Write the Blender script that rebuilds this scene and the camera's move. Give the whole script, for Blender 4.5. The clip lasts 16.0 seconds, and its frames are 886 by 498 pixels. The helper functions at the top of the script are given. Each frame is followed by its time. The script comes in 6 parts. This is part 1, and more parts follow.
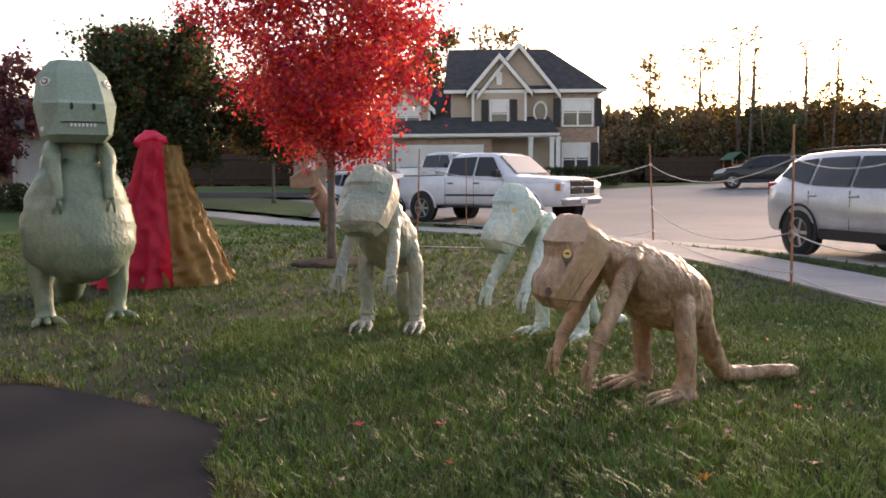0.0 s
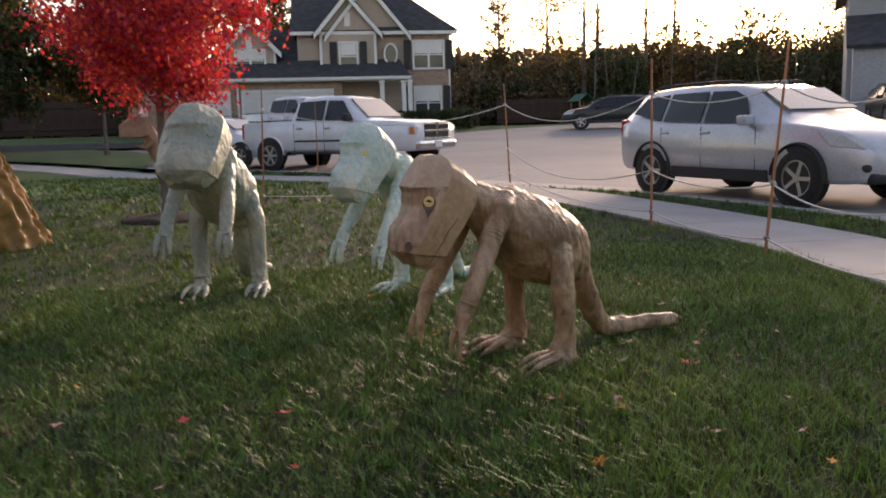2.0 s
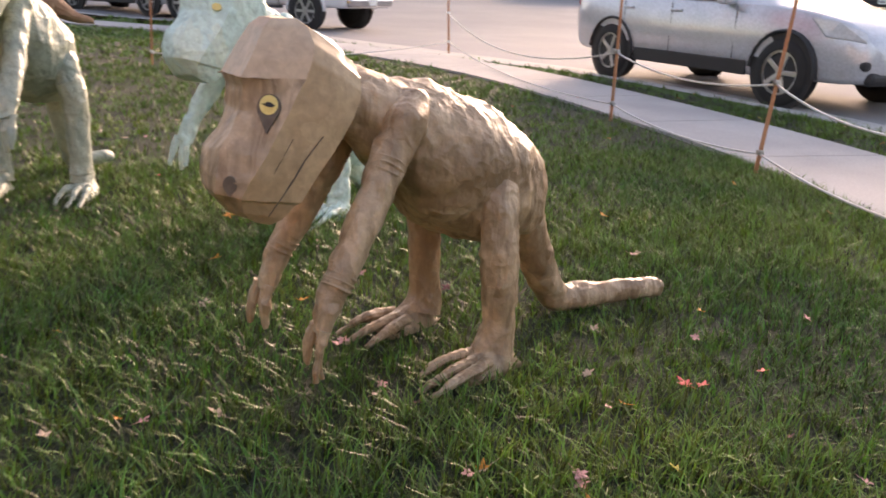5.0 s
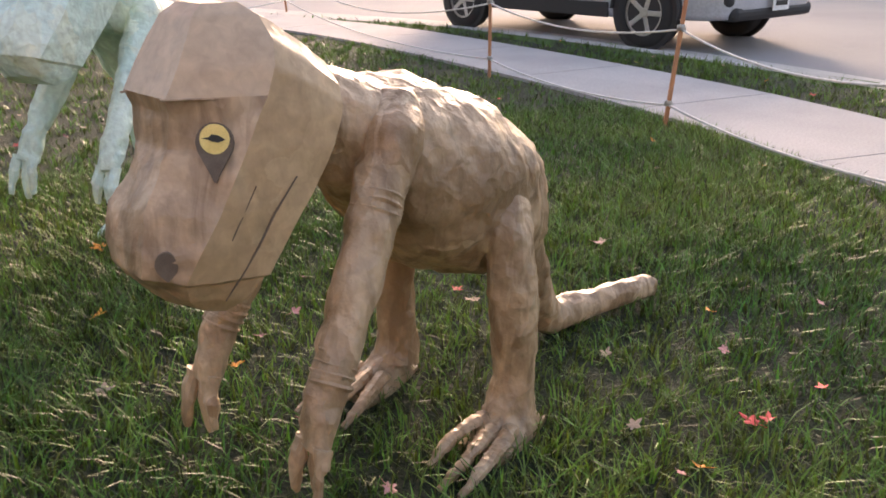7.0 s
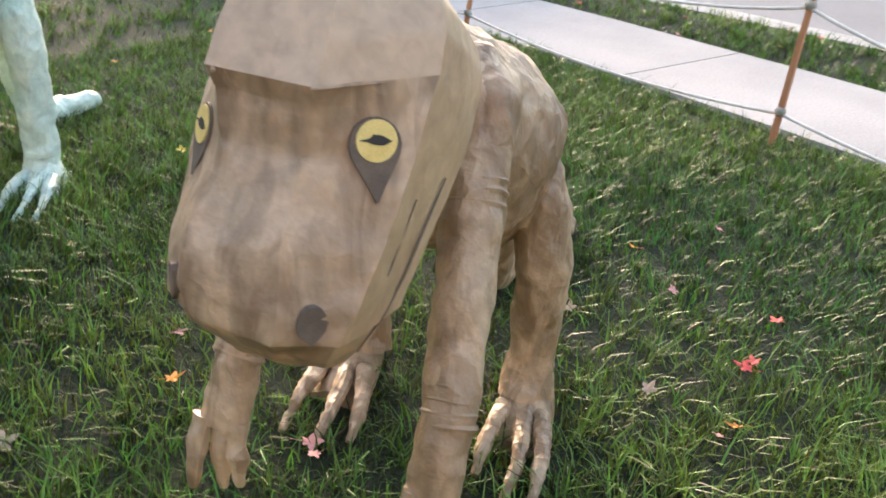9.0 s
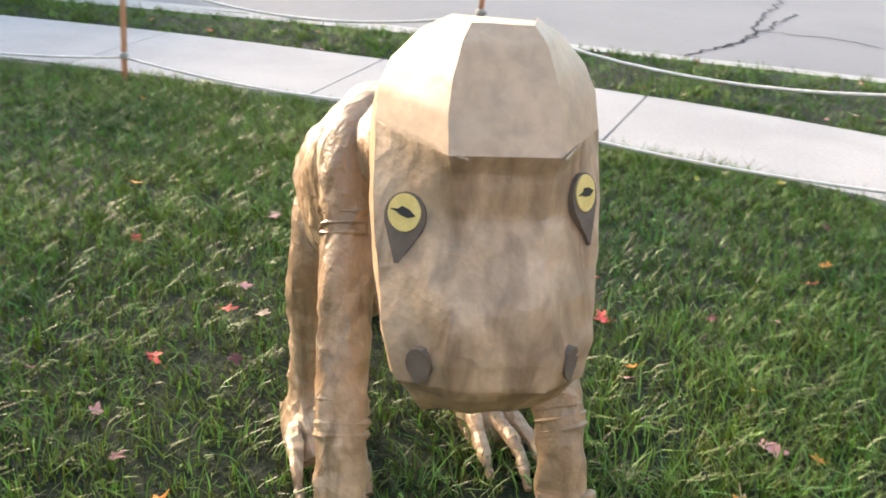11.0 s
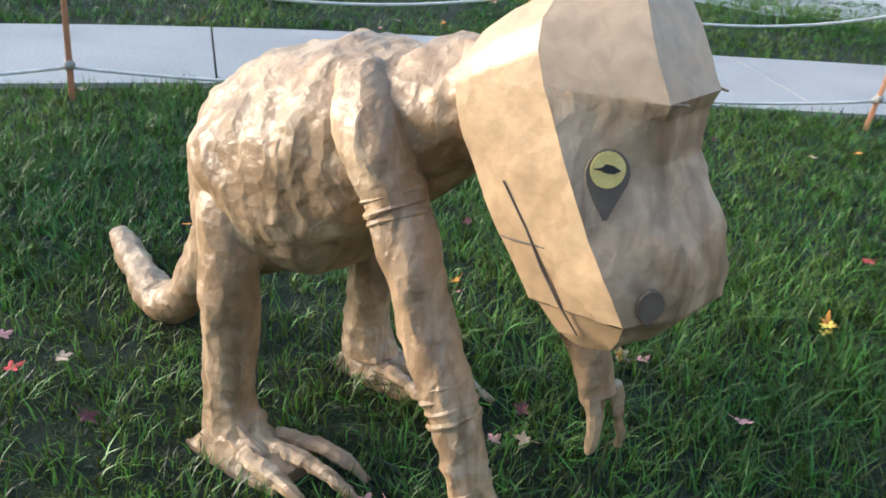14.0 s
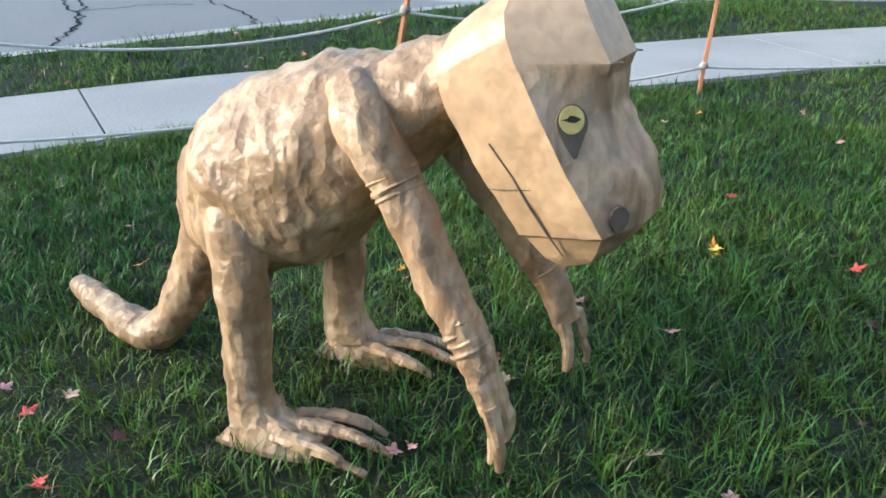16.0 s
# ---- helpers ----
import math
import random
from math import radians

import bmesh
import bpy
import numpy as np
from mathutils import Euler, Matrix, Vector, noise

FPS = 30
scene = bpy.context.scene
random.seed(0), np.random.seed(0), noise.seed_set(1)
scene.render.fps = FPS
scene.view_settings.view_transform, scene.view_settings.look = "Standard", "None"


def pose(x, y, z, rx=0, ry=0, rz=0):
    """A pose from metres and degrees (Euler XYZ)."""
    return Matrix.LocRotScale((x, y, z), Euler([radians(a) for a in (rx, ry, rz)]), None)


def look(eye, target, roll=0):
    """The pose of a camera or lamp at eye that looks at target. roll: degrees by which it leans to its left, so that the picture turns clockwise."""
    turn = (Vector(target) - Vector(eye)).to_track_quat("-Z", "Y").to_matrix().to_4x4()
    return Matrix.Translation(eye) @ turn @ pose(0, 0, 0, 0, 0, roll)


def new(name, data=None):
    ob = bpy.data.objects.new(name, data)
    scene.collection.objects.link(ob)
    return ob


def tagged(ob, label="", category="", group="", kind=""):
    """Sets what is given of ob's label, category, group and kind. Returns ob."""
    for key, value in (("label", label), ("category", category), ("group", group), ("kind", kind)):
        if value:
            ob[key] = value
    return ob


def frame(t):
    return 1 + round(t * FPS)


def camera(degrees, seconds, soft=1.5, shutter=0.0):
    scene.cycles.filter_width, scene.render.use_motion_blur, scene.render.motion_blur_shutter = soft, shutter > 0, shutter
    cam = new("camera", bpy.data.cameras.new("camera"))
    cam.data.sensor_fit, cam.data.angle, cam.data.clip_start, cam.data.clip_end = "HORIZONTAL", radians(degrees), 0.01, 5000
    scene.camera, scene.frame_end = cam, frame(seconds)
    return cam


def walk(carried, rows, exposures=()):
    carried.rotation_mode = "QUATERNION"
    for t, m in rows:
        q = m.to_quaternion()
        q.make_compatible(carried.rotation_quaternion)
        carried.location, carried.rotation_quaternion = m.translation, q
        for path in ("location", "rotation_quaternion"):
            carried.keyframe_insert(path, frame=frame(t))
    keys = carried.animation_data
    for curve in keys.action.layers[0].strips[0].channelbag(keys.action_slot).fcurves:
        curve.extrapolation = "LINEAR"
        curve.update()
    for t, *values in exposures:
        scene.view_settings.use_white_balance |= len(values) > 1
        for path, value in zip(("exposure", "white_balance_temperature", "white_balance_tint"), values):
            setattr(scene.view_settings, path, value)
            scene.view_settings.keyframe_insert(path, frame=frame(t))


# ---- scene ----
cam = camera(56.2, 16.0, 1.7, 0.4)
PATH = [
    (0, (-0.259, -0.352, 1.236), (-0.068, 1.633, 1.074), -0.5),
    (0.5, (-0.26, -0.292, 1.241), (-0.041, 1.689, 1.076), -0.9),
    (1, (-0.211, -0.155, 1.237), (0.04, 1.822, 1.066), -0.0),
    (1.5, (-0.192, 0.065, 1.198), (0.197, 2.013, 0.967), -0.5),
    (2, (-0.116, 0.335, 1.189), (0.408, 2.242, 0.893), -1.6),
    (2.5, (0.061, 0.595, 1.15), (0.629, 2.472, 0.754), 1.2),
    (3, (0.187, 0.833, 1.124), (0.786, 2.675, 0.625), 3.5),
    (3.5, (0.294, 1.15, 1.15), (0.916, 2.972, 0.606), 2.0),
    (4, (0.449, 1.412, 1.136), (1.035, 3.24, 0.575), 2.3),
    (4.5, (0.541, 1.623, 1.152), (1.098, 3.456, 0.576), 3.6),
    (5, (0.53, 1.851, 1.149), (1.18, 3.643, 0.543), 2.4),
    (5.2, (0.512, 1.948, 1.158), (1.229, 3.708, 0.534), 1.7),
    (7.3, (0.43, 2.735, 1.153), (1.455, 4.29, 0.426), 0.5),
    (7.5, (0.422, 2.82, 1.149), (1.481, 4.34, 0.395), 1.2),
    (8, (0.399, 3.02, 1.149), (1.486, 4.44, 0.253), 4.0),
    (8.5, (0.308, 3.194, 1.15), (1.611, 4.38, 0.204), 6.0),
    (8.7, (0.233, 3.259, 1.16), (1.604, 4.377, 0.226), 5.7),
    (10.8, (-0.183, 3.932, 1.2), (1.627, 4.214, 0.397), 4.3),
    (11, (-0.227, 4.025, 1.214), (1.594, 4.174, 0.4), 4.0),
    (11.5, (-0.204, 4.175, 1.189), (1.603, 4.093, 0.334), 5.0),
    (12, (-0.111, 4.289, 1.195), (1.645, 3.985, 0.287), 5.5),
    (12.5, (-0.088, 4.397, 1.178), (1.577, 3.858, 0.21), 6.4),
    (13, (-0.119, 4.611, 1.21), (1.463, 3.791, 0.301), 4.3),
    (13.5, (-0.044, 4.769, 1.193), (1.493, 3.848, 0.304), 4.6),
    (14, (0.03, 4.911, 1.19), (1.499, 3.881, 0.306), 5.3),
    (14.5, (0.023, 5.068, 1.201), (1.412, 3.903, 0.357), 3.0),
    (15, (0.0, 5.216, 1.202), (1.343, 3.971, 0.4), 0.7),
    (15.5, (-0.042, 5.289, 1.201), (1.265, 3.998, 0.41), 0.0),
    (16, (-0.06, 5.296, 1.2), (1.221, 3.994, 0.385), -0.6),
]
EXPOSURE = [(0, 1.73, 8600, 29), (1, 1.62, 8500, 29), (1.5, 1.37, 8200, 29), (2, 1.27, 8200, 28), (2.5, 1.87, 8200, 26), (3, 2.08, 8400, 28), (3.5, 2.05, 8500, 29), (5, 2.15, 8500, 30), (7.3, 2.22, 8300, 28), (8.1, 2.2, 8200, 27), (8.5, 2.58, 7700, 20), (11, 2.72, 7900, 15), (12.5, 2.42, 6900, 8), (14, 2.1, 6150, 6), (16, 2.15, 6200, 5)]
walk(cam, [(t, look(e, g, r)) for t, e, g, r in PATH], EXPOSURE)

# ---- world, sun ----
SUN_AZ, SUN_EL = radians(40), radians(13)
world = bpy.data.worlds.new("sky")
scene.world = world
world.use_nodes = True
wn = world.node_tree
sky = wn.nodes.new("ShaderNodeTexSky")
sky.sky_type, sky.sun_disc = 'NISHITA', False
sky.sun_elevation, sky.sun_rotation = SUN_EL, SUN_AZ
sky.air_density, sky.dust_density, sky.ozone_density = 1.0, 1.2, 1.0
wn.nodes["Background"].inputs[1].default_value = 0.15
wn.links.new(sky.outputs[0], wn.nodes["Background"].inputs[0])
sun = new("sun", bpy.data.lights.new("sun", 'SUN'))
sun.data.energy, sun.data.angle, sun.data.color = 1.35, radians(14), (1.0, 0.90, 0.78)
sun.matrix_world = look((0, 0, 0), (-math.sin(SUN_AZ) * math.cos(SUN_EL), -math.cos(SUN_AZ) * math.cos(SUN_EL), -math.sin(SUN_EL)))

# ---- materials ----


def mat(name, c1, c2=None, scale=8.0, rough=0.8, bump=0.0, bscale=60.0, metal=0.0, fine=None, coat=0.0, rand=0.0, detail=6.0, trans=0.0, dist=0.01, coords="Object", stretch=None, thin=0.0):
    """Procedural surface: two colours mixed by a broad noise, grain by a fine one, relief by a third."""
    m = bpy.data.materials.new(name)
    m.use_nodes = True
    nt = m.node_tree
    b = nt.nodes["Principled BSDF"]
    b.inputs["Roughness"].default_value, b.inputs["Metallic"].default_value = rough, metal
    b.inputs["Coat Weight"].default_value = coat
    if trans:
        b.inputs["Transmission Weight"].default_value = trans
    tc = nt.nodes.new("ShaderNodeTexCoord")
    vec = tc.outputs[coords]
    if stretch:
        mp = nt.nodes.new("ShaderNodeMapping")
        mp.inputs["Scale"].default_value = stretch
        nt.links.new(vec, mp.inputs[0])
        vec = mp.outputs[0]
    c2 = c2 or tuple(0.75 * v for v in c1)

    def noise_of(sc, det=detail, d=0.0):
        n = nt.nodes.new("ShaderNodeTexNoise")
        n.inputs["Scale"].default_value, n.inputs["Detail"].default_value, n.inputs["Distortion"].default_value = sc, det, d
        nt.links.new(vec, n.inputs["Vector"])
        return n
    n1 = noise_of(scale)
    ramp = nt.nodes.new("ShaderNodeValToRGB")
    ramp.color_ramp.elements[0].position, ramp.color_ramp.elements[1].position = 0.36, 0.64
    ramp.color_ramp.elements[0].color, ramp.color_ramp.elements[1].color = (*c1, 1), (*c2, 1)
    nt.links.new(n1.outputs[0], ramp.inputs[0])
    col = ramp.outputs[0]
    fine = fine or scale * 14
    n2 = noise_of(fine, 3)
    mr = nt.nodes.new("ShaderNodeMapRange")
    mr.inputs[1].default_value, mr.inputs[2].default_value, mr.inputs[3].default_value, mr.inputs[4].default_value = 0.3, 0.7, 0.86, 1.12
    nt.links.new(n2.outputs[0], mr.inputs[0])
    mul = nt.nodes.new("ShaderNodeMix")
    mul.data_type, mul.blend_type = 'RGBA', 'MULTIPLY'
    mul.inputs[0].default_value = 1.0
    nt.links.new(col, mul.inputs[6])
    nt.links.new(mr.outputs[0], mul.inputs[7])
    col = mul.outputs[2]
    if rand:
        geo = nt.nodes.new("ShaderNodeNewGeometry")
        hs = nt.nodes.new("ShaderNodeHueSaturation")
        m2 = nt.nodes.new("ShaderNodeMapRange")
        m2.inputs[3].default_value, m2.inputs[4].default_value = 1 - rand, 1 + rand
        nt.links.new(geo.outputs["Random Per Island"], m2.inputs[0])
        nt.links.new(m2.outputs[0], hs.inputs["Value"])
        m3 = nt.nodes.new("ShaderNodeMapRange")
        m3.inputs[3].default_value, m3.inputs[4].default_value = 0.5 - rand * 0.06, 0.5 + rand * 0.05
        nt.links.new(geo.outputs["Random Per Island"], m3.inputs[0])
        nt.links.new(m3.outputs[0], hs.inputs["Hue"])
        nt.links.new(col, hs.inputs["Color"])
        col = hs.outputs[0]
    nt.links.new(col, b.inputs["Base Color"])
    if thin:
        tr = nt.nodes.new("ShaderNodeBsdfTranslucent")
        nt.links.new(col, tr.inputs[0])
        ms = nt.nodes.new("ShaderNodeMixShader")
        ms.inputs[0].default_value = thin
        nt.links.new(b.outputs[0], ms.inputs[1])
        nt.links.new(tr.outputs[0], ms.inputs[2])
        nt.links.new(ms.outputs[0], nt.nodes["Material Output"].inputs[0])
    if bump:
        n3 = noise_of(bscale, 5, 0.6)
        bp = nt.nodes.new("ShaderNodeBump")
        bp.inputs["Strength"].default_value, bp.inputs["Distance"].default_value = bump, dist
        nt.links.new(n3.outputs[0], bp.inputs["Height"])
        nt.links.new(bp.outputs[0], b.inputs["Normal"])
    return m


M = {}
# soil is near black: shade between the blades is put into its colour
M["soil"] = mat("shaded_lawn_soil", (0.010, 0.020, 0.006), (0.025, 0.032, 0.012), 1.3, 0.95, 0.8, 60, fine=40, dist=0.02)
M["farlawn"] = mat("far_lawn", (0.035, 0.085, 0.018), (0.06, 0.105, 0.025), 0.6, 0.95, 0.6, 30, fine=25, dist=0.02)
M["blade"] = mat("grass_blade", (0.050, 0.116, 0.015), (0.115, 0.180, 0.027), 0.9, 0.45, rand=0.9, fine=30, thin=0.27)
M["straw"] = mat("dry_grass", (0.36, 0.27, 0.14), (0.24, 0.19, 0.09), 5, 0.8, rand=0.35)
M["asphalt"] = mat("driveway_asphalt", (0.014, 0.015, 0.019), (0.021, 0.022, 0.027), 1.5, 0.92, 0.7, 260, fine=300, dist=0.004)
M["asphalt"].node_tree.nodes["Principled BSDF"].inputs["Specular IOR Level"].default_value = 0.2
M["road"] = mat("road_asphalt", (0.21, 0.205, 0.21), (0.26, 0.25, 0.25), 0.35, 0.9, 0.5, 90, fine=60, dist=0.004)
M["concrete"] = mat("concrete", (0.34, 0.325, 0.315), (0.41, 0.39, 0.375), 1.2, 0.9, 0.35, 120, fine=70, dist=0.003)
M["kerb"] = mat("kerb_concrete", (0.36, 0.345, 0.325), (0.43, 0.41, 0.385), 2.0, 0.9, 0.4, 100, dist=0.003)
M["stake"] = mat("stake_wood", (0.42, 0.17, 0.085), (0.52, 0.25, 0.13), 3, 0.8, 0.5, 60, dist=0.002, stretch=(4, 4, 0.6))
M["rope"] = mat("rope", (0.72, 0.70, 0.66), (0.6, 0.58, 0.54), 30, 0.9)


def paper(name, c1, c2, c3, patch_scale=9.0, ridge=9.0, strength=0.85, streak=None):
    """Papier-mache: overlapping torn strips of uneven tone, creases and fine crumple."""
    m = bpy.data.materials.new(name)
    m.use_nodes = True
    nt = m.node_tree
    b = nt.nodes["Principled BSDF"]
    b.inputs["Roughness"].default_value = 0.44
    tc = nt.nodes.new("ShaderNodeTexCoord")

    def noise_of(sc, kind='FBM', det=5.0, d=0.5):
        n = nt.nodes.new("ShaderNodeTexNoise")
        n.noise_type = kind
        n.inputs["Scale"].default_value, n.inputs["Detail"].default_value, n.inputs["Distortion"].default_value = sc, det, d
        nt.links.new(tc.outputs["Object"], n.inputs["Vector"])
        return n.outputs[0]

    def mix(f, a, bb, blend='MIX'):
        x = nt.nodes.new("ShaderNodeMix")
        x.data_type, x.blend_type = 'RGBA', blend
        for i, v in ((0, f), (6, a), (7, bb)):
            if isinstance(v, (int, float, tuple)):
                x.inputs[i].default_value = v
            else:
                nt.links.new(v, x.inputs[i])
        return x.outputs[2]

    def ramp(v, lo, hi):
        r = nt.nodes.new("ShaderNodeMapRange")
        r.inputs[1].default_value, r.inputs[2].default_value = lo, hi
        nt.links.new(v, r.inputs[0])
        return r.outputs[0]
    vo = nt.nodes.new("ShaderNodeTexVoronoi")
    vo.inputs["Scale"].default_value = patch_scale
    mp = nt.nodes.new("ShaderNodeMapping")
    mp.inputs["Scale"].default_value = (1.0, 1.0, 0.55)
    nt.links.new(tc.outputs["Object"], mp.inputs[0])
    warp = nt.nodes.new("ShaderNodeTexNoise")
    warp.inputs["Scale"].default_value, warp.inputs["Detail"].default_value = 11.0, 4.0
    nt.links.new(tc.outputs["Object"], warp.inputs["Vector"])
    torn = nt.nodes.new("ShaderNodeVectorMath")
    torn.operation = 'MULTIPLY_ADD'
    torn.inputs[1].default_value = (0.09, 0.09, 0.09)
    nt.links.new(warp.outputs["Color"], torn.inputs[0])
    nt.links.new(mp.outputs[0], torn.inputs[2])
    nt.links.new(torn.outputs[0], vo.inputs["Vector"])
    sep = nt.nodes.new("ShaderNodeSeparateColor")
    nt.links.new(vo.outputs["Color"], sep.inputs[0])
    col = mix(ramp(noise_of(4.0), 0.35, 0.65), (*c1, 1), (*c2, 1))
    col = mix(ramp(sep.outputs[0], 0.3, 1.6), col, (*c3, 1))
    fine = mix(ramp(noise_of(38.0, det=6.0), 0.25, 0.75), (0.80, 0.80, 0.80, 1), (1.14, 1.14, 1.14, 1))
    col = mix(1.0, col, fine, 'MULTIPLY')
    crease = mix(ramp(noise_of(ridge * 1.7, 'RIDGED_MULTIFRACTAL', 3.0, 0.0), 0.9, 1.5), (1, 1, 1, 1), (0.84, 0.82, 0.79, 1))
    col = mix(0.8, col, crease, 'MULTIPLY')
    if streak:
        ms = nt.nodes.new("ShaderNodeMapping")
        ms.inputs["Scale"].default_value = (1.0, 1.0, 0.22)
        nt.links.new(tc.outputs["Object"], ms.inputs[0])
        ns = nt.nodes.new("ShaderNodeTexNoise")
        ns.inputs["Scale"].default_value, ns.inputs["Detail"].default_value, ns.inputs["Distortion"].default_value = 19.0, 5.0, 0.8
        nt.links.new(ms.outputs[0], ns.inputs["Vector"])
        col = mix(ramp(ns.outputs[0], 0.45, 0.64), col, (*streak, 1))
    nt.links.new(col, b.inputs["Base Color"])
    fold = nt.nodes.new("ShaderNodeTexVoronoi")
    fold.inputs["Scale"].default_value = ridge * 2.7
    nt.links.new(torn.outputs[0], fold.inputs["Vector"])
    last = None
    for v, dist_, st in ((fold.outputs["Distance"], 0.024, strength * 0.46), (noise_of(34.0, det=6.0, d=0.0), 0.010, strength * 0.7), (sep.outputs[1], 0.006, strength * 0.8)):
        bp = nt.nodes.new("ShaderNodeBump")
        bp.inputs["Strength"].default_value, bp.inputs["Distance"].default_value = st, dist_
        nt.links.new(v, bp.inputs["Height"])
        if last:
            nt.links.new(last, bp.inputs["Normal"])
        last = bp.outputs[0]
    nt.links.new(last, b.inputs["Normal"])
    return m


M["kraft"] = paper("kraft_paper", (0.27, 0.165, 0.092), (0.50, 0.335, 0.205), (0.68, 0.50, 0.335), streak=(0.25, 0.155, 0.088))
M["kraft_card"] = paper("kraft_card", (0.39, 0.25, 0.14), (0.52, 0.352, 0.212), (0.60, 0.42, 0.26), 5.0, 6.0, 0.28)
M["kraft_face"] = paper("kraft_face_wash", (0.37, 0.245, 0.15), (0.51, 0.352, 0.228), (0.60, 0.43, 0.29), 6.0, 8.0, 0.5, streak=(0.25, 0.16, 0.098))
M["kraft_brow"] = paper("kraft_brow_wash", (0.44, 0.31, 0.205), (0.52, 0.372, 0.255), (0.56, 0.405, 0.28), 4.0, 4.0, 0.14)
M["eye"] = mat("eye_yellow", (0.78, 0.60, 0.22), (0.70, 0.52, 0.17), 40, 0.5)
M["pencil"] = mat("dark_paint", (0.115, 0.085, 0.065), (0.16, 0.12, 0.09), 30, 0.8)
M["ink"] = mat("ink", (0.03, 0.028, 0.025), None, 30, 0.7)
M["grey_green"] = paper("grey_green_paper", (0.26, 0.31, 0.26), (0.37, 0.40, 0.325), (0.52, 0.50, 0.36))
M["mint"] = paper("mint_paint", (0.46, 0.64, 0.58), (0.60, 0.74, 0.66), (0.74, 0.78, 0.62))
M["sage"] = paper("sage_paint", (0.155, 0.225, 0.165), (0.21, 0.285, 0.20), (0.27, 0.335, 0.225), 6.0, 8.0, 0.5)
M["sage_head"] = mat("sage_card", (0.205, 0.30, 0.24), (0.25, 0.345, 0.28), 3, 0.75, 0.2, 20, dist=0.005)
M["white"] = mat("white_paint", (0.78, 0.78, 0.76), (0.7, 0.7, 0.68), 4, 0.6)
M["cardboard"] = mat("cardboard", (0.30, 0.16, 0.10), (0.40, 0.24, 0.15), 4, 0.8, 0.4, 30)
M["red_cloth"] = mat("red_cloth", (0.78, 0.018, 0.070), (0.84, 0.04, 0.09), 3, 0.6, 0.3, 120, dist=0.002)
M["gold_cloth"] = mat("bronze_satin", (0.40, 0.215, 0.055), (0.52, 0.30, 0.09), 4, 0.36, 0.3, 90, dist=0.002)
M["bark"] = mat("bark", (0.12, 0.10, 0.085), (0.20, 0.17, 0.145), 8, 0.9, 0.9, 40, stretch=(3, 3, 0.7))
M["mulch"] = mat("mulch", (0.025, 0.017, 0.012), (0.05, 0.032, 0.02), 12, 0.95, 1.0, 50, dist=0.03)
M["leaf_red"] = mat("red_maple_leaf", (0.62, 0.025, 0.04), (0.75, 0.07, 0.06), 1.2, 0.6, rand=0.4, fine=6, thin=0.45)
M["leaf_red2"] = mat("deep_red_leaf", (0.42, 0.015, 0.03), (0.58, 0.03, 0.04), 1.2, 0.6, rand=0.4, fine=6, thin=0.45)
M["leaf_dark"] = mat("dark_green_leaf", (0.030, 0.052, 0.016), (0.055, 0.07, 0.02), 0.5, 0.6, rand=0.45, fine=4, thin=0.45)
M["leaf_gold"] = mat("turning_leaf", (0.16, 0.105, 0.03), (0.20, 0.09, 0.025), 0.5, 0.6, rand=0.45, fine=4, thin=0.45)
M["leaf_brown"] = mat("brown_leaf", (0.115, 0.082, 0.048), (0.165, 0.115, 0.06), 0.4, 0.7, rand=0.5, fine=4, thin=0.45)
M["leaf_purple"] = mat("purple_leaf", (0.10, 0.03, 0.045), (0.16, 0.05, 0.06), 0.6, 0.6, rand=0.4, fine=4, thin=0.45)


def plain(name, c, rough=0.5, metal=0.0, coat=0.0):
    return mat(name, c, tuple(v * 0.9 for v in c), 3.0, rough, metal=metal, coat=coat)


M["car_white"] = plain("white_car_paint", (0.74, 0.75, 0.77), 0.3, 0, 1.0)
M["car_silver"] = plain("silver_car_paint", (0.52, 0.54, 0.57), 0.32, 0.35, 1.0)
M["car_black"] = plain("black_car_paint", (0.008, 0.008, 0.009), 0.4, 0, 0.15)
M["glass_dark"] = plain("tinted_glass", (0.012, 0.014, 0.016), 0.12, 0, 0.0)
M["glass_car"] = plain("windscreen_glass", (0.05, 0.06, 0.065), 0.05, 0, 1.0)
M["plastic"] = plain("black_plastic", (0.018, 0.018, 0.019), 0.6)
M["tyre"] = mat("tyre_rubber", (0.014, 0.014, 0.014), (0.022, 0.021, 0.02), 8, 0.85, 0.3, 80)
M["alloy"] = plain("alloy_wheel", (0.55, 0.55, 0.56), 0.3, 0.9)
M["chrome"] = plain("chrome", (0.6, 0.6, 0.61), 0.15, 1.0)
M["lamp_clear"] = plain("headlamp_lens", (0.62, 0.64, 0.66), 0.12, 0, 1.0)
M["lamp_red"] = plain("tail_lamp_lens", (0.45, 0.012, 0.015), 0.2, 0, 1.0)
M["siding"] = mat("tan_siding", (0.40, 0.315, 0.255), (0.44, 0.35, 0.285), 1.0, 0.8)
M["siding_grey"] = mat("grey_siding", (0.27, 0.27, 0.285), (0.31, 0.31, 0.325), 0.8, 0.8)
M["roof"] = mat("dark_shingle", (0.028, 0.029, 0.034), (0.05, 0.05, 0.056), 2.5, 0.95, 0.6, 30)
M["trim"] = mat("white_trim", (0.72, 0.71, 0.69), (0.66, 0.65, 0.63), 2, 0.6)
M["shutter"] = plain("black_shutter", (0.015, 0.015, 0.017), 0.6)
M["window"] = plain("window_glass", (0.05, 0.055, 0.06), 0.08, 0, 0.0)
M["fence"] = mat("dark_fence", (0.045, 0.025, 0.018), (0.065, 0.037, 0.026), 2, 0.9)
M["door_white"] = mat("garage_door", (0.68, 0.67, 0.66), (0.62, 0.61, 0.60), 1.5, 0.6)


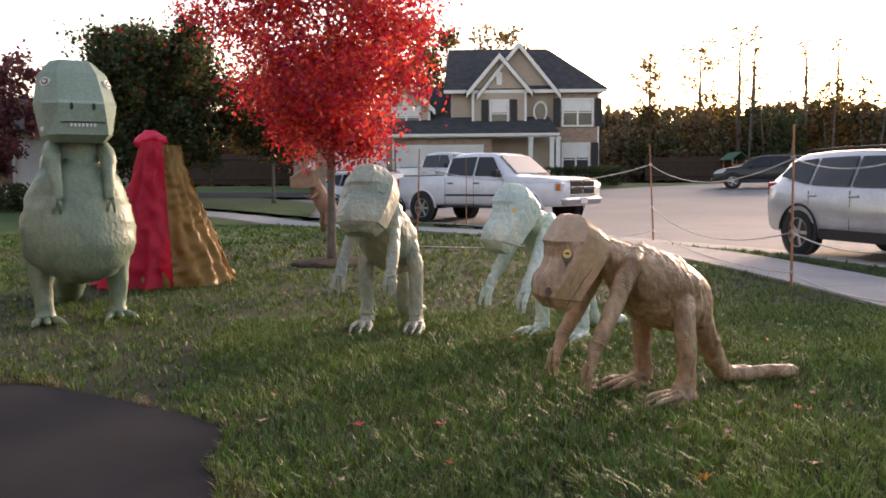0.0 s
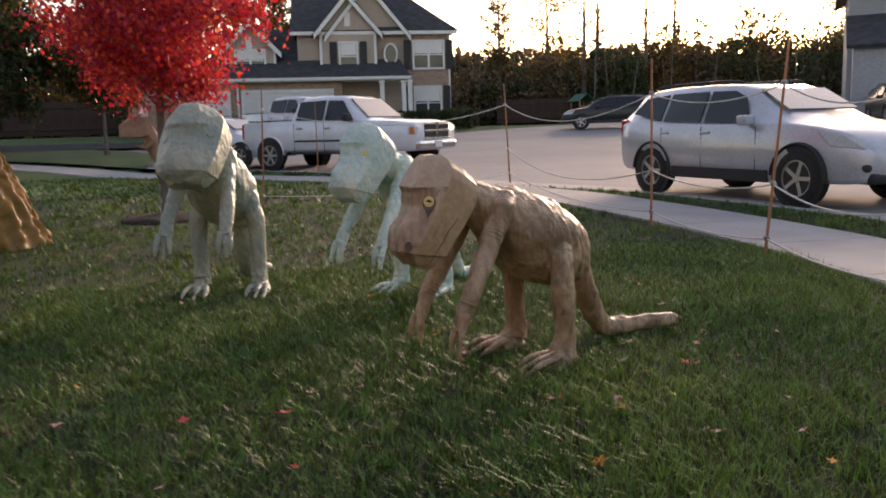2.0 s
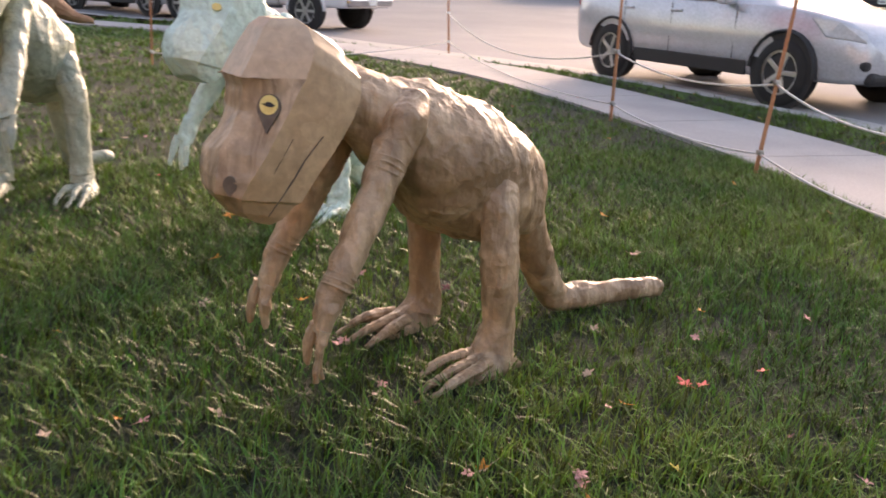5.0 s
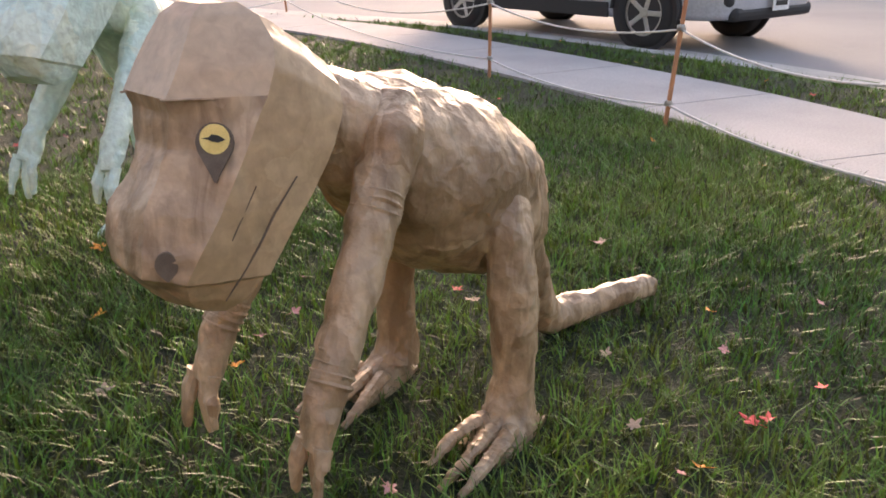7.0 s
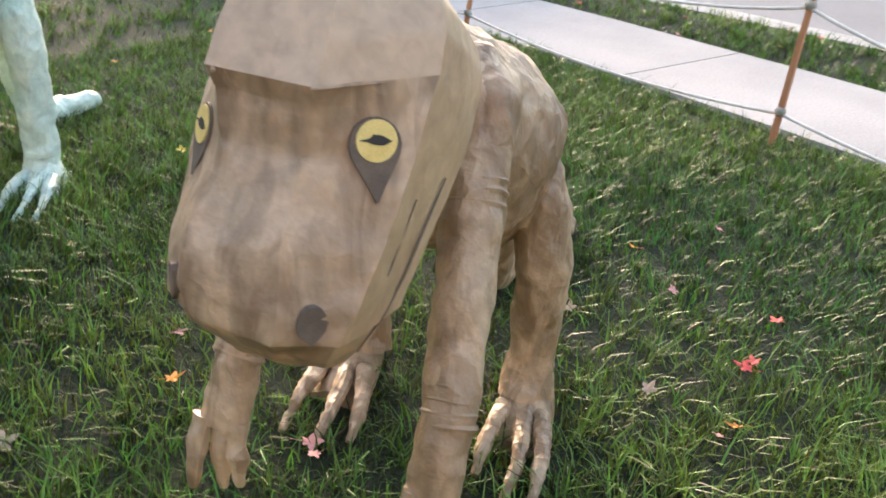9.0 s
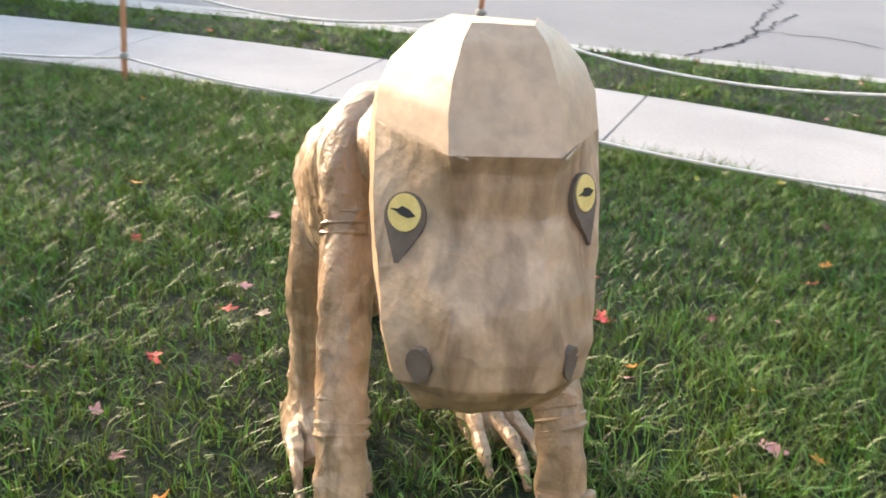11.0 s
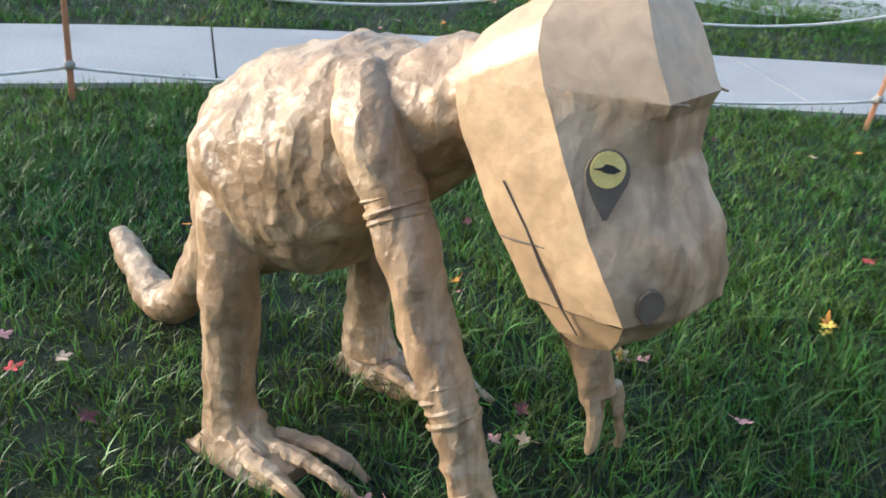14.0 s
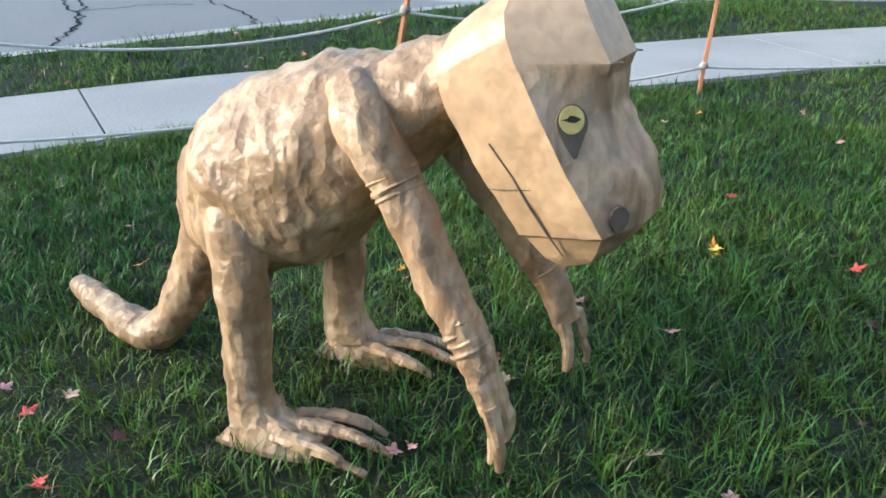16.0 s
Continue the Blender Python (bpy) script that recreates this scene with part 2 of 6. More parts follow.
def brick_mat():
    """Far brickwork, too far off to pick bricks apart."""
    m = bpy.data.materials.new("brickwork")
    m.use_nodes = True
    nt = m.node_tree
    b = nt.nodes["Principled BSDF"]
    b.inputs["Roughness"].default_value = 0.9
    tc = nt.nodes.new("ShaderNodeTexCoord")
    mp = nt.nodes.new("ShaderNodeMapping")
    mp.inputs["Rotation"].default_value = (radians(90), 0, 0)
    nt.links.new(tc.outputs["Object"], mp.inputs[0])
    br = nt.nodes.new("ShaderNodeTexBrick")
    br.inputs["Scale"].default_value = 2.2
    br.inputs["Color1"].default_value, br.inputs["Color2"].default_value = (0.34, 0.185, 0.13, 1), (0.46, 0.31, 0.23, 1)
    br.inputs["Mortar"].default_value = (0.45, 0.40, 0.35, 1)
    br.inputs["Mortar Size"].default_value = 0.015
    nt.links.new(mp.outputs[0], br.inputs[0])
    n = nt.nodes.new("ShaderNodeTexNoise")
    n.inputs["Scale"].default_value = 1.5
    mx = nt.nodes.new("ShaderNodeMix")
    mx.data_type, mx.blend_type = 'RGBA', 'MULTIPLY'
    mx.inputs[0].default_value = 0.35
    nt.links.new(br.outputs[0], mx.inputs[6])
    nt.links.new(n.outputs[0], mx.inputs[7])
    nt.links.new(mx.outputs[2], b.inputs["Base Color"])
    return m


M["brick"] = brick_mat()

# ---- building helpers ----


def thing(name, label, category, loc=(0, 0, 0), rz=0.0, group="", kind=""):
    ob = new(name)
    ob.matrix_world = pose(*loc, 0, 0, rz)
    return tagged(ob, label, category, group, kind)


def link_mesh(name, me, materials, parent=None, label=""):
    for m in materials if isinstance(materials, (list, tuple)) else [materials]:
        me.materials.append(m)
    ob = new(name, me)
    if parent is not None:
        ob.parent = parent
    if label:
        ob["label"] = label
    return ob


def part(name, bm, material, parent=None, label="", smooth=False):
    me = bpy.data.meshes.new(name)
    if smooth:
        for f in bm.faces:
            f.smooth = True
    bm.to_mesh(me)
    bm.free()
    return link_mesh(name, me, material, parent, label)


def box(bm, c, s, bevel=0.0, rz=0.0, mi=0, rx=0.0, ry=0.0):
    r = bmesh.ops.create_cube(bm, size=1.0, matrix=pose(*c, rx, ry, rz) @ Matrix.Diagonal((*s, 1)))
    vs = r["verts"]
    if bevel:
        es = list({e for v in vs for e in v.link_edges})
        r = bmesh.ops.bevel(bm, geom=es, offset=bevel, segments=2, affect='EDGES', profile=0.5)
        vs = r["verts"]
    if mi:
        for f in {f for v in vs for f in v.link_faces}:
            f.material_index = mi
    return vs


def new_box(c, s, bevel=0.0, **k):
    bm = bmesh.new()
    box(bm, c, s, bevel, **k)
    return bm


def prism(bm, pts, axis_vec, mi=0):
    """A closed solid: the polygon pts swept along axis_vec."""
    a = [bm.verts.new(p) for p in pts]
    b = [bm.verts.new(Vector(p) + Vector(axis_vec)) for p in pts]
    fs = [bm.faces.new(a), bm.faces.new(list(reversed(b)))]
    n = len(pts)
    for i in range(n):
        fs.append(bm.faces.new((a[i], b[i], b[(i + 1) % n], a[(i + 1) % n])))
    for f in fs:
        f.material_index = mi
    bmesh.ops.recalc_face_normals(bm, faces=fs)
    return fs


def tube(bm, pts, radii, n=12, mi=0, caps=True, flat=1.0, wob=0.0, seed=0.0, up=(0, 0, 1), sub=0):
    """A swept round limb through pts; radii per point, or pairs for an oval. wob: lumps."""
    P = [Vector(p) for p in pts]
    R = [r if isinstance(r, tuple) else (r, r * flat) for r in radii]
    if sub:
        P2, R2 = [], []
        m = len(P)
        for i in range(m - 1):
            p0, p1, p2, p3 = P[max(i - 1, 0)], P[i], P[i + 1], P[min(i + 2, m - 1)]
            for k in range(sub):
                t = k / sub
                P2.append(0.5 * ((2 * p1) + (p2 - p0) * t + (2 * p0 - 5 * p1 + 4 * p2 - p3) * t * t + (3 * p1 - p0 - 3 * p2 + p3) * t ** 3))
                R2.append(tuple(R[i][q] * (1 - t) + R[i + 1][q] * t for q in (0, 1)))
        P, R = P2 + [P[-1]], R2 + [R[-1]]
    rings, upv = [], Vector(up)
    for i, p in enumerate(P):
        d = (P[min(i + 1, len(P) - 1)] - P[max(i - 1, 0)]).normalized()
        side = d.cross(upv)
        if side.length < 0.05:
            side = d.cross(Vector((1, 0, 0)))
        side.normalize()
        nor = side.cross(d).normalized()
        ring = []
        for k in range(n):
            a = 2 * math.pi * k / n
            q = p + side * (math.cos(a) * R[i][0]) + nor * (math.sin(a) * R[i][1])
            if wob:
                o = noise.noise_vector(q * 9 + Vector((seed, seed, 0))) * wob + noise.noise_vector(q * 28 + Vector((seed, 0, seed))) * wob * 0.55
                q = q + o
            ring.append(bm.verts.new(q))
        rings.append(ring)
    fs = []
    for a, b in zip(rings, rings[1:]):
        for k in range(n):
            fs.append(bm.faces.new((a[k], b[k], b[(k + 1) % n], a[(k + 1) % n])))
    if caps:
        fs += [bm.faces.new(rings[0]), bm.faces.new(list(reversed(rings[-1])))]
    for f in fs:
        f.material_index = mi
    return fs


def spline(pts, step=0.5):
    """A smooth line through pts, in even steps."""
    P = [Vector((*p, 0)) if len(p) == 2 else Vector(p) for p in pts]
    out = []
    for i in range(len(P) - 1):
        p0, p1, p2, p3 = P[max(i - 1, 0)], P[i], P[i + 1], P[min(i + 2, len(P) - 1)]
        k = max(2, int((p2 - p1).length / step))
        for j in range(k):
            t = j / k
            out.append(0.5 * ((2 * p1) + (p2 - p0) * t + (2 * p0 - 5 * p1 + 4 * p2 - p3) * t * t + (3 * p1 - p0 - 3 * p2 + p3) * t ** 3))
    return out + [P[-1]]


def arrays_mesh(name, co, faces_n, material, parent=None):
    """A mesh from numpy corners, faces_n corners a face, each face of its own corners."""
    me = bpy.data.meshes.new(name)
    nv = len(co)
    nf = nv // faces_n
    me.vertices.add(nv)
    me.vertices.foreach_set("co", np.ascontiguousarray(co, dtype=np.float32).ravel())
    me.loops.add(nv)
    me.loops.foreach_set("vertex_index", np.arange(nv, dtype=np.int32))
    me.polygons.add(nf)
    me.polygons.foreach_set("loop_start", np.arange(0, nv, faces_n, dtype=np.int32))
    me.update(calc_edges=True)
    return link_mesh(name, me, material, parent)


# ---- the lie of the land ----
WALK_IN = spline([(-16, 33), (-9, 30), (-5, 26.5), (-2.5, 23.4), (1.0, 19.8), (3.2, 16.2), (4.4, 12.8), (4.68, 10), (4.64, 7.2), (4.35, 5.25), (3.95, 3.6), (3.45, 2.35), (2.7, 1.0), (2.1, -0.2), (1.3, -1.6), (-1, -5.0), (-5, -10)], 0.3)
KERB = spline([(-10, 35), (-3, 27), (2.2, 21.6), (4.2, 17.6), (5.4, 14.6), (6.2, 12.5), (6.55, 10.3), (6.68, 8), (6.6, 6), (6.4, 4), (6.1, 2), (5.75, 0.2), (4.9, -3), (2.5, -8), (0, -12)], 0.4)


def offset_line(line, d):
    out = []
    for i, p in enumerate(line):
        t = (line[min(i + 1, len(line) - 1)] - line[max(i - 1, 0)]).normalized()
        out.append(p + Vector((-t.y, t.x, 0)) * d)
    return out


WALK_OUT = offset_line(WALK_IN, 1.25)
IN_NP = np.array([(p.x, p.y) for p in WALK_IN])
KERB_NP = np.array([(p.x, p.y) for p in KERB])


def side_of(line, x, y):
    """Signed distance from a line, positive on its street side."""
    q = np.stack([np.asarray(x, float).ravel(), np.asarray(y, float).ravel()], 1)
    best, sign = np.full(len(q), 1e9), np.zeros(len(q))
    for i in range(0, len(line) - 1):
        a, b = line[i], line[i + 1]
        d = b - a
        t = np.clip(((q - a) @ d) / (d @ d), 0, 1)
        w = q - a - t[:, None] * d
        dd = np.hypot(w[:, 0], w[:, 1])
        s = d[0] * w[:, 1] - d[1] * w[:, 0]
        m = dd < best
        best[m], sign[m] = dd[m], np.sign(s[m])
    return best * sign


def rise(x, y):
    r = np.hypot(x, y)
    return np.clip((r - 24) * 0.045, 0, 1.05) + 0.03 * np.clip((r - 8) / 6, 0, 1)


def height(x, y):
    """Ground level."""
    x, y = np.atleast_1d(np.asarray(x, float)), np.atleast_1d(np.asarray(y, float))
    s = side_of(IN_NP[::3], x, y).reshape(x.shape)
    return rise(x, y) + 0.10 * np.clip((s - 1.2) / 1.0, 0, 1)


def hz(x, y):
    return float(height(x, y)[0])


ROAD_UP = 0.02


def road_z(x, y):
    return float(rise(x, y)) + ROAD_UP


def grid_mesh(name, xs, ys, zf, material, kind_label):
    X, Y = np.meshgrid(xs, ys)
    Z = zf(X, Y)
    v = np.stack([X.ravel(), Y.ravel(), Z.ravel()], 1)
    nx = len(xs)
    f = [(j * nx + i, j * nx + i + 1, (j + 1) * nx + i + 1, (j + 1) * nx + i) for j in range(len(ys) - 1) for i in range(nx - 1)]
    me = bpy.data.meshes.new(name)
    me.from_pydata(v.tolist(), [], f)
    for p in me.polygons:
        p.use_smooth = True
    return link_mesh(name, me, material)


def ground_z(X, Y):
    s = side_of(KERB_NP[::3], X, Y).reshape(X.shape)
    z = height(X, Y) - 0.004
    return np.where(s > 0.05, rise(X, Y) - 0.06, z)


xs = np.concatenate([np.linspace(-400, -40, 14), np.linspace(-36, -8, 18), np.linspace(-7, 9, 90), np.linspace(10, 60, 26), np.linspace(70, 400, 14)])
ys = np.concatenate([np.linspace(-400, -30, 12), np.linspace(-24, -5, 12), np.linspace(-4, 20, 110), np.linspace(21, 70, 40), np.linspace(80, 500, 16)])
ground = grid_mesh("ground", xs, ys, ground_z, M["farlawn"], "")
tagged(ground, "mown green lawn turf reaching into the distance", "lawn", kind="structure")


def strip(bm, A, B, za, zb, n=1, mi=0):
    prev = None
    for a, b in zip(A, B):
        row = []
        for k in range(n + 1):
            t = k / n
            p = a.lerp(b, t)
            row.append(bm.verts.new((p.x, p.y, za(p.x, p.y) * (1 - t) + zb(p.x, p.y) * t)))
        if prev:
            for k in range(n):
                f = bm.faces.new((prev[k], prev[k + 1], row[k + 1], row[k]))
                f.material_index = mi
                f.smooth = True
        prev = row


# the road: a wide turning circle between the near kerb and the far lawns
FAR = spline([(-8, 37.5), (2, 34), (8, 37), (15, 40.5), (22, 41.5), (27, 37), (30, 26), (31, 10), (30, -10), (26, -30)], 1.0)
bm = bmesh.new()
K2 = [KERB[int(i * (len(KERB) - 1) / 59)] for i in range(60)]
F2 = [FAR[int(i * (len(FAR) - 1) / 59)] for i in range(60)]
strip(bm, K2, F2, road_z, road_z, 20)
bmesh.ops.recalc_face_normals(bm, faces=bm.faces[:])
road = part("road", bm, M["road"], None)
tagged(road, "pale grey worn asphalt road of a turning circle", "road", kind="structure")

# cracks in the road, filled with dark tar
def crack(pts, seed):
    r = random.Random(seed)
    bm = bmesh.new()
    L = spline(pts, 0.12)
    L = [v + Vector((r.uniform(-0.05, 0.05), r.uniform(-0.05, 0.05), 0)) for v in L]
    strip(bm, offset_line(L, -0.012), offset_line(L, 0.012), lambda x, y: road_z(x, y) + 0.005, lambda x, y: road_z(x, y) + 0.005)
    c = part("crack", bm, M["asphalt"], road)


crack([(10.11, 0.94), (7.95, 1.97), (7.14, 2.49), (6.72, 2.74)], 0)
crack([(8.91, 0.3), (7.28, 0.68), (6.45, 1.04)], 1)
crack([(12.14, 0.55), (8.96, 1.64), (8.1, 1.92), (7.28, 2.34)], 2)
crack([(8.52, 1.77), (8.42, 1.14), (8.07, 0.69)], 3)

# kerbs
bm = bmesh.new()
KO, KI = offset_line(KERB, 0.0), offset_line(KERB, -0.15)
strip(bm, KI, KO, lambda x, y: hz(x, y) + 0.004, lambda x, y: hz(x, y) - 0.002)
strip(bm, KO, offset_line(KERB, 0.04), lambda x, y: hz(x, y) - 0.002, lambda x, y: road_z(x, y) + 0.004)
strip(bm, offset_line(KERB, 0.04), offset_line(KERB, 0.5), lambda x, y: road_z(x, y) + 0.004, lambda x, y: road_z(x, y) + 0.006)
kerb = part("kerb", bm, M["kerb"])
tagged(kerb, "low concrete kerb with gutter along the road", "kerb", kind="structure")

# the pavement of concrete slabs
pavement = thing("pavement", "pale concrete pavement of square slabs beside the lawn", "pavement", kind="structure")
acc, start = 0.0, 0
cuts = [0]
for i in range(1, len(WALK_IN)):
    acc += (WALK_IN[i] - WALK_IN[i - 1]).length
    if acc >= 1.5:
        cuts.append(i)
        acc = 0.0
for a, b in zip(cuts, cuts[1:]):
    bm = bmesh.new()
    g = 0.006
    line_i, line_o = WALK_IN[a:b + 1], WALK_OUT[a:b + 1]
    top_i, top_o, low_i, low_o = [], [], [], []
    for j, (p, q) in enumerate(zip(line_i, line_o)):
        sh = Vector((0, 0, 0))
        t = (line_i[min(j + 1, len(line_i) - 1)] - line_i[max(j - 1, 0)]).normalized()
        sh = t * (g if j == 0 else -g if j == len(line_i) - 1 else 0)
        p2, q2 = p + sh, q + sh
        zi, zo = hz(p.x, p.y) + 0.028, hz(q.x, q.y) + 0.024
        top_i.append(bm.verts.new((p2.x, p2.y, zi)))
        top_o.append(bm.verts.new((q2.x, q2.y, zo)))
        low_i.append(bm.verts.new((p2.x, p2.y, zi - 0.1)))
        low_o.append(bm.verts.new((q2.x, q2.y, zo - 0.1)))
    for j in range(len(line_i) - 1):
        bm.faces.new((top_i[j], top_i[j + 1], top_o[j + 1], top_o[j]))
        bm.faces.new((low_i[j], low_i[j + 1], top_i[j + 1], top_i[j]))
        bm.faces.new((top_o[j], top_o[j + 1], low_o[j + 1], low_o[j]))
    for j in (0, -1):
        bm.faces.new((top_i[j], top_o[j], low_o[j], low_i[j]))
    bmesh.ops.recalc_face_normals(bm, faces=bm.faces[:])
    part("slab", bm, M["concrete"], pavement)

# the verge that closes the street's near end
bm = bmesh.new()
strip(bm, spline([(-16, 34.6), (-9, 31.5), (-4.9, 28.4), (-3.0, 26.4), (-1.9, 25.2)], 0.8), spline([(-16, 37.5), (-8, 36.2), (-3.6, 33.6), (-1.6, 29.6), (-1.2, 26.4)], 0.8), lambda x, y: road_z(x, y) + 0.09, lambda x, y: road_z(x, y) + 0.09, 6)
tagged(part("verge", bm, M["farlawn"]), "strip of mown green verge beyond the pavement", "lawn", kind="structure")

# the drive apron across the pavement, pale concrete
bm = bmesh.new()
strip(bm, [Vector((4.4, -1.2, 0)), Vector((3.2, -3.6, 0)), Vector((2.0, -6.2, 0))], [Vector((5.9, -0.6, 0)), Vector((4.6, -4.0, 0)), Vector((3.0, -7.4, 0))],
      lambda x, y: hz(x, y) + 0.012, lambda x, y: hz(x, y) + 0.012, 4)
apron = part("driveway_apron", bm, M["concrete"])
tagged(apron, "pale concrete driveway apron crossing the verge", "driveway", kind="structure")

# the asphalt drive, with a raised edge of turf round its end
DRIVE = spline([(-9, 7.6), (-5, 5.9), (-2.55, 4.98), (-1.99, 4.70), (-1.32, 4.17), (-1.02, 3.86), (-0.95, 3.55), (-0.98, 3.25), (-0.87, 2.9), (-0.8, 1.5), (-0.75, -1), (-0.4, -5)], 0.12)
bm = bmesh.new()
strip(bm, DRIVE, [Vector((-9 + 0.0 * i, 7.6 - 12.6 * i / (len(DRIVE) - 1), 0)) for i in range(len(DRIVE))], lambda x, y: 0.012, lambda x, y: 0.012, 10)
drive = part("driveway", bm, M["asphalt"])
tagged(drive, "fresh black asphalt driveway ending in the lawn", "driveway", kind="structure")
DRIVE_NP = np.array([(p.x, p.y) for p in DRIVE])

# unseen house wall by the drive, behind the walk, added to block sky light
bm = bmesh.new()
box(bm, (-13.5, -2.5, 2.9), (8.0, 15.0, 5.8))
prism(bm, [(-17.9, -10.4, 5.8), (-9.1, -10.4, 5.8), (-13.5, -10.4, 8.6)], (0, 15.8, 0), 1)
tagged(part("shading_wall", bm, [M["siding"], M["roof"]]), "unseen plain tan siding wall and dark roof beside the drive, added to block sky light", "wall", kind="structure")

# ---- stakes and ropes ----
STAKES = [(0.62, 13.3, 1.75, 0, 2), (5.4, 15.4, 1.85, 0, -3), (4.58, 8.6, 1.83, 1, -1), (4.37, 6.33, 1.80, 2, 4), (3.93, 4.27, 1.45, 1, -2), (3.22, 2.385, 1.45, 0, -16), (2.31, 0.67, 1.5, 8.5, -1), (0.9, -1.6, 1.6, 0, 2), (2.6, 22.5, 1.8, 0, 0)]
TIES = (0.155, 0.62, 1.45)
stake_tops = []
for i, (x, y, h, ax, ay) in enumerate(STAKES):
    bm = bmesh.new()
    vs = box(bm, (0, 0, h / 2 - 0.1), (0.030, 0.026, h + 0.2), 0.004)
    for v in bm.verts:
        if v.co.z > h - 0.02:
            v.co.x *= 0.6
            v.co.y *= 0.7
    st = part("stake", bm, M["stake"])
    m = pose(x, y, hz(x, y), ax, ay, 20 * i)
    m = Matrix.Translation((x, y, hz(x, y))) @ Euler((radians(ax), radians(ay), 0)).to_matrix().to_4x4() @ pose(0, 0, 0, 0, 0, 20 * i)
    st.matrix_world = m
    tagged(st, "thin orange-brown wooden stake driven into the lawn edge", "stake", "stakes along the lawn edge")
    stake_tops.append(m)
order = [0, 1, 2, 3, 4, 5, 6, 7]
rng = random.Random(5)
for a, b in zip(order, order[1:]):
    for lv, tie in enumerate(TIES):
        ha, hb = min(tie, STAKES[a][2] - 0.1), min(tie, STAKES[b][2] - 0.1)
        if tie == 0.62 and (a, b) == (0, 1):
            continue
        p, q = stake_tops[a] @ Vector((0, 0, ha)), stake_tops[b] @ Vector((0, 0, hb))
        bm = bmesh.new()
        sag = (0.06 if lv == 0 else 0.13) * (p - q).length / 2.4 * rng.uniform(0.8, 1.2)
        sag = min(sag, 0.13 if lv == 0 else 0.3)
        pts = [p.lerp(q, t / 14) - Vector((0, 0, 4 * sag * (t / 14) * (1 - t / 14))) for t in range(15)]
        tube(bm, pts, [0.0075] * 15, 6)
        for e in (p, q):
            tube(bm, [e + Vector((-0.02, 0, 0.012)), e + Vector((0, 0, 0.016)), e + Vector((0.02, 0, -0.012))], [0.02, 0.026, 0.02], 8)
        r = part("rope", bm, M["rope"], None, smooth=True)
        tagged(r, "thin pale cord tied from stake to stake", "rope", "cords between the stakes")

# ---- papier-mache dinosaurs ----


def loft(bm, rings, mi=0, caps=True):
    R = [[bm.verts.new(p) for p in r] for r in rings]
    fs = []
    n = len(R[0])
    for a, b in zip(R, R[1:]):
        for k in range(n):
            fs.append(bm.faces.new((a[k], b[k], b[(k + 1) % n], a[(k + 1) % n])))
    if caps:
        fs += [bm.faces.new(R[0]), bm.faces.new(list(reversed(R[-1])))]
    for f in fs:
        f.material_index = mi
    return fs


def patch(bm, c, nrm, upv, outline, mi, lift=0.003):
    """A thin painted or glued paper shape: outline in (side, up) metres on a surface at c."""
    nrm, upv = Vector(nrm).normalized(), Vector(upv)
    side = upv.cross(nrm).normalized()
    upv = nrm.cross(side).normalized()
    c = Vector(c) + nrm * lift
    top = [bm.verts.new(c + side * a + upv * b) for a, b in outline]
    low = [bm.verts.new(v.co - nrm * 0.022) for v in top]
    f = bm.faces.new(top)
    f.material_index = mi
    f.normal_update()
    if f.normal.dot(nrm) < 0:
        f.normal_flip()
    n = len(top)
    for i in range(n):
        g = bm.faces.new((top[i], low[i], low[(i + 1) % n], top[(i + 1) % n]))
        g.material_index = mi


def oval(a, b, n=14, drop=0.0):
    """An oval, drawn out to a point below by drop."""
    out = []
    for k in range(n):
        t = 2 * math.pi * k / n
        x, y = a * math.cos(t), b * math.sin(t)
        if drop and y < 0:
            y -= drop * (abs(math.sin(t)) ** 3)
            x *= 1 - 0.75 * abs(math.sin(t)) ** 3
        out.append((x, y))
    return out


def ring_loft(bm, stations, n, lat, wob, seed, power=2.3, mi=0):
    """A body through upright sections: (ahead, top, bottom, half width)."""
    P = [np.array(s, float) for s in stations]
    fine = []
    for i in range(len(P) - 1):
        p0, p1, p2, p3 = P[max(i - 1, 0)], P[i], P[i + 1], P[min(i + 2, len(P) - 1)]
        for j in range(5):
            t = j / 5
            fine.append(0.5 * ((2 * p1) + (p2 - p0) * t + (2 * p0 - 5 * p1 + 4 * p2 - p3) * t * t + (3 * p1 - p0 - 3 * p2 + p3) * t ** 3))
    fine.append(P[-1])
    rings = []
    for x, zt, zb, hw in fine:
        ring = []
        for k in range(n):
            a = 2 * math.pi * k / n
            ca, sa = math.cos(a), math.sin(a)
            y = lat + max(0.0, -x - 0.08) * 0.16 + hw * math.copysign(abs(ca) ** (2 / power), ca)
            z = (zt + zb) / 2 + (zt - zb) / 2 * math.copysign(abs(sa) ** (2 / power), sa)
            q = Vector((x, y, z))
            q += noise.noise_vector(q * 8 + Vector((seed, seed, 0))) * wob + noise.noise_vector(q * 24 + Vector((seed, 0, seed))) * wob * 0.5
            ring.append(q)
        rings.append(ring)
    return loft(bm, rings, mi)


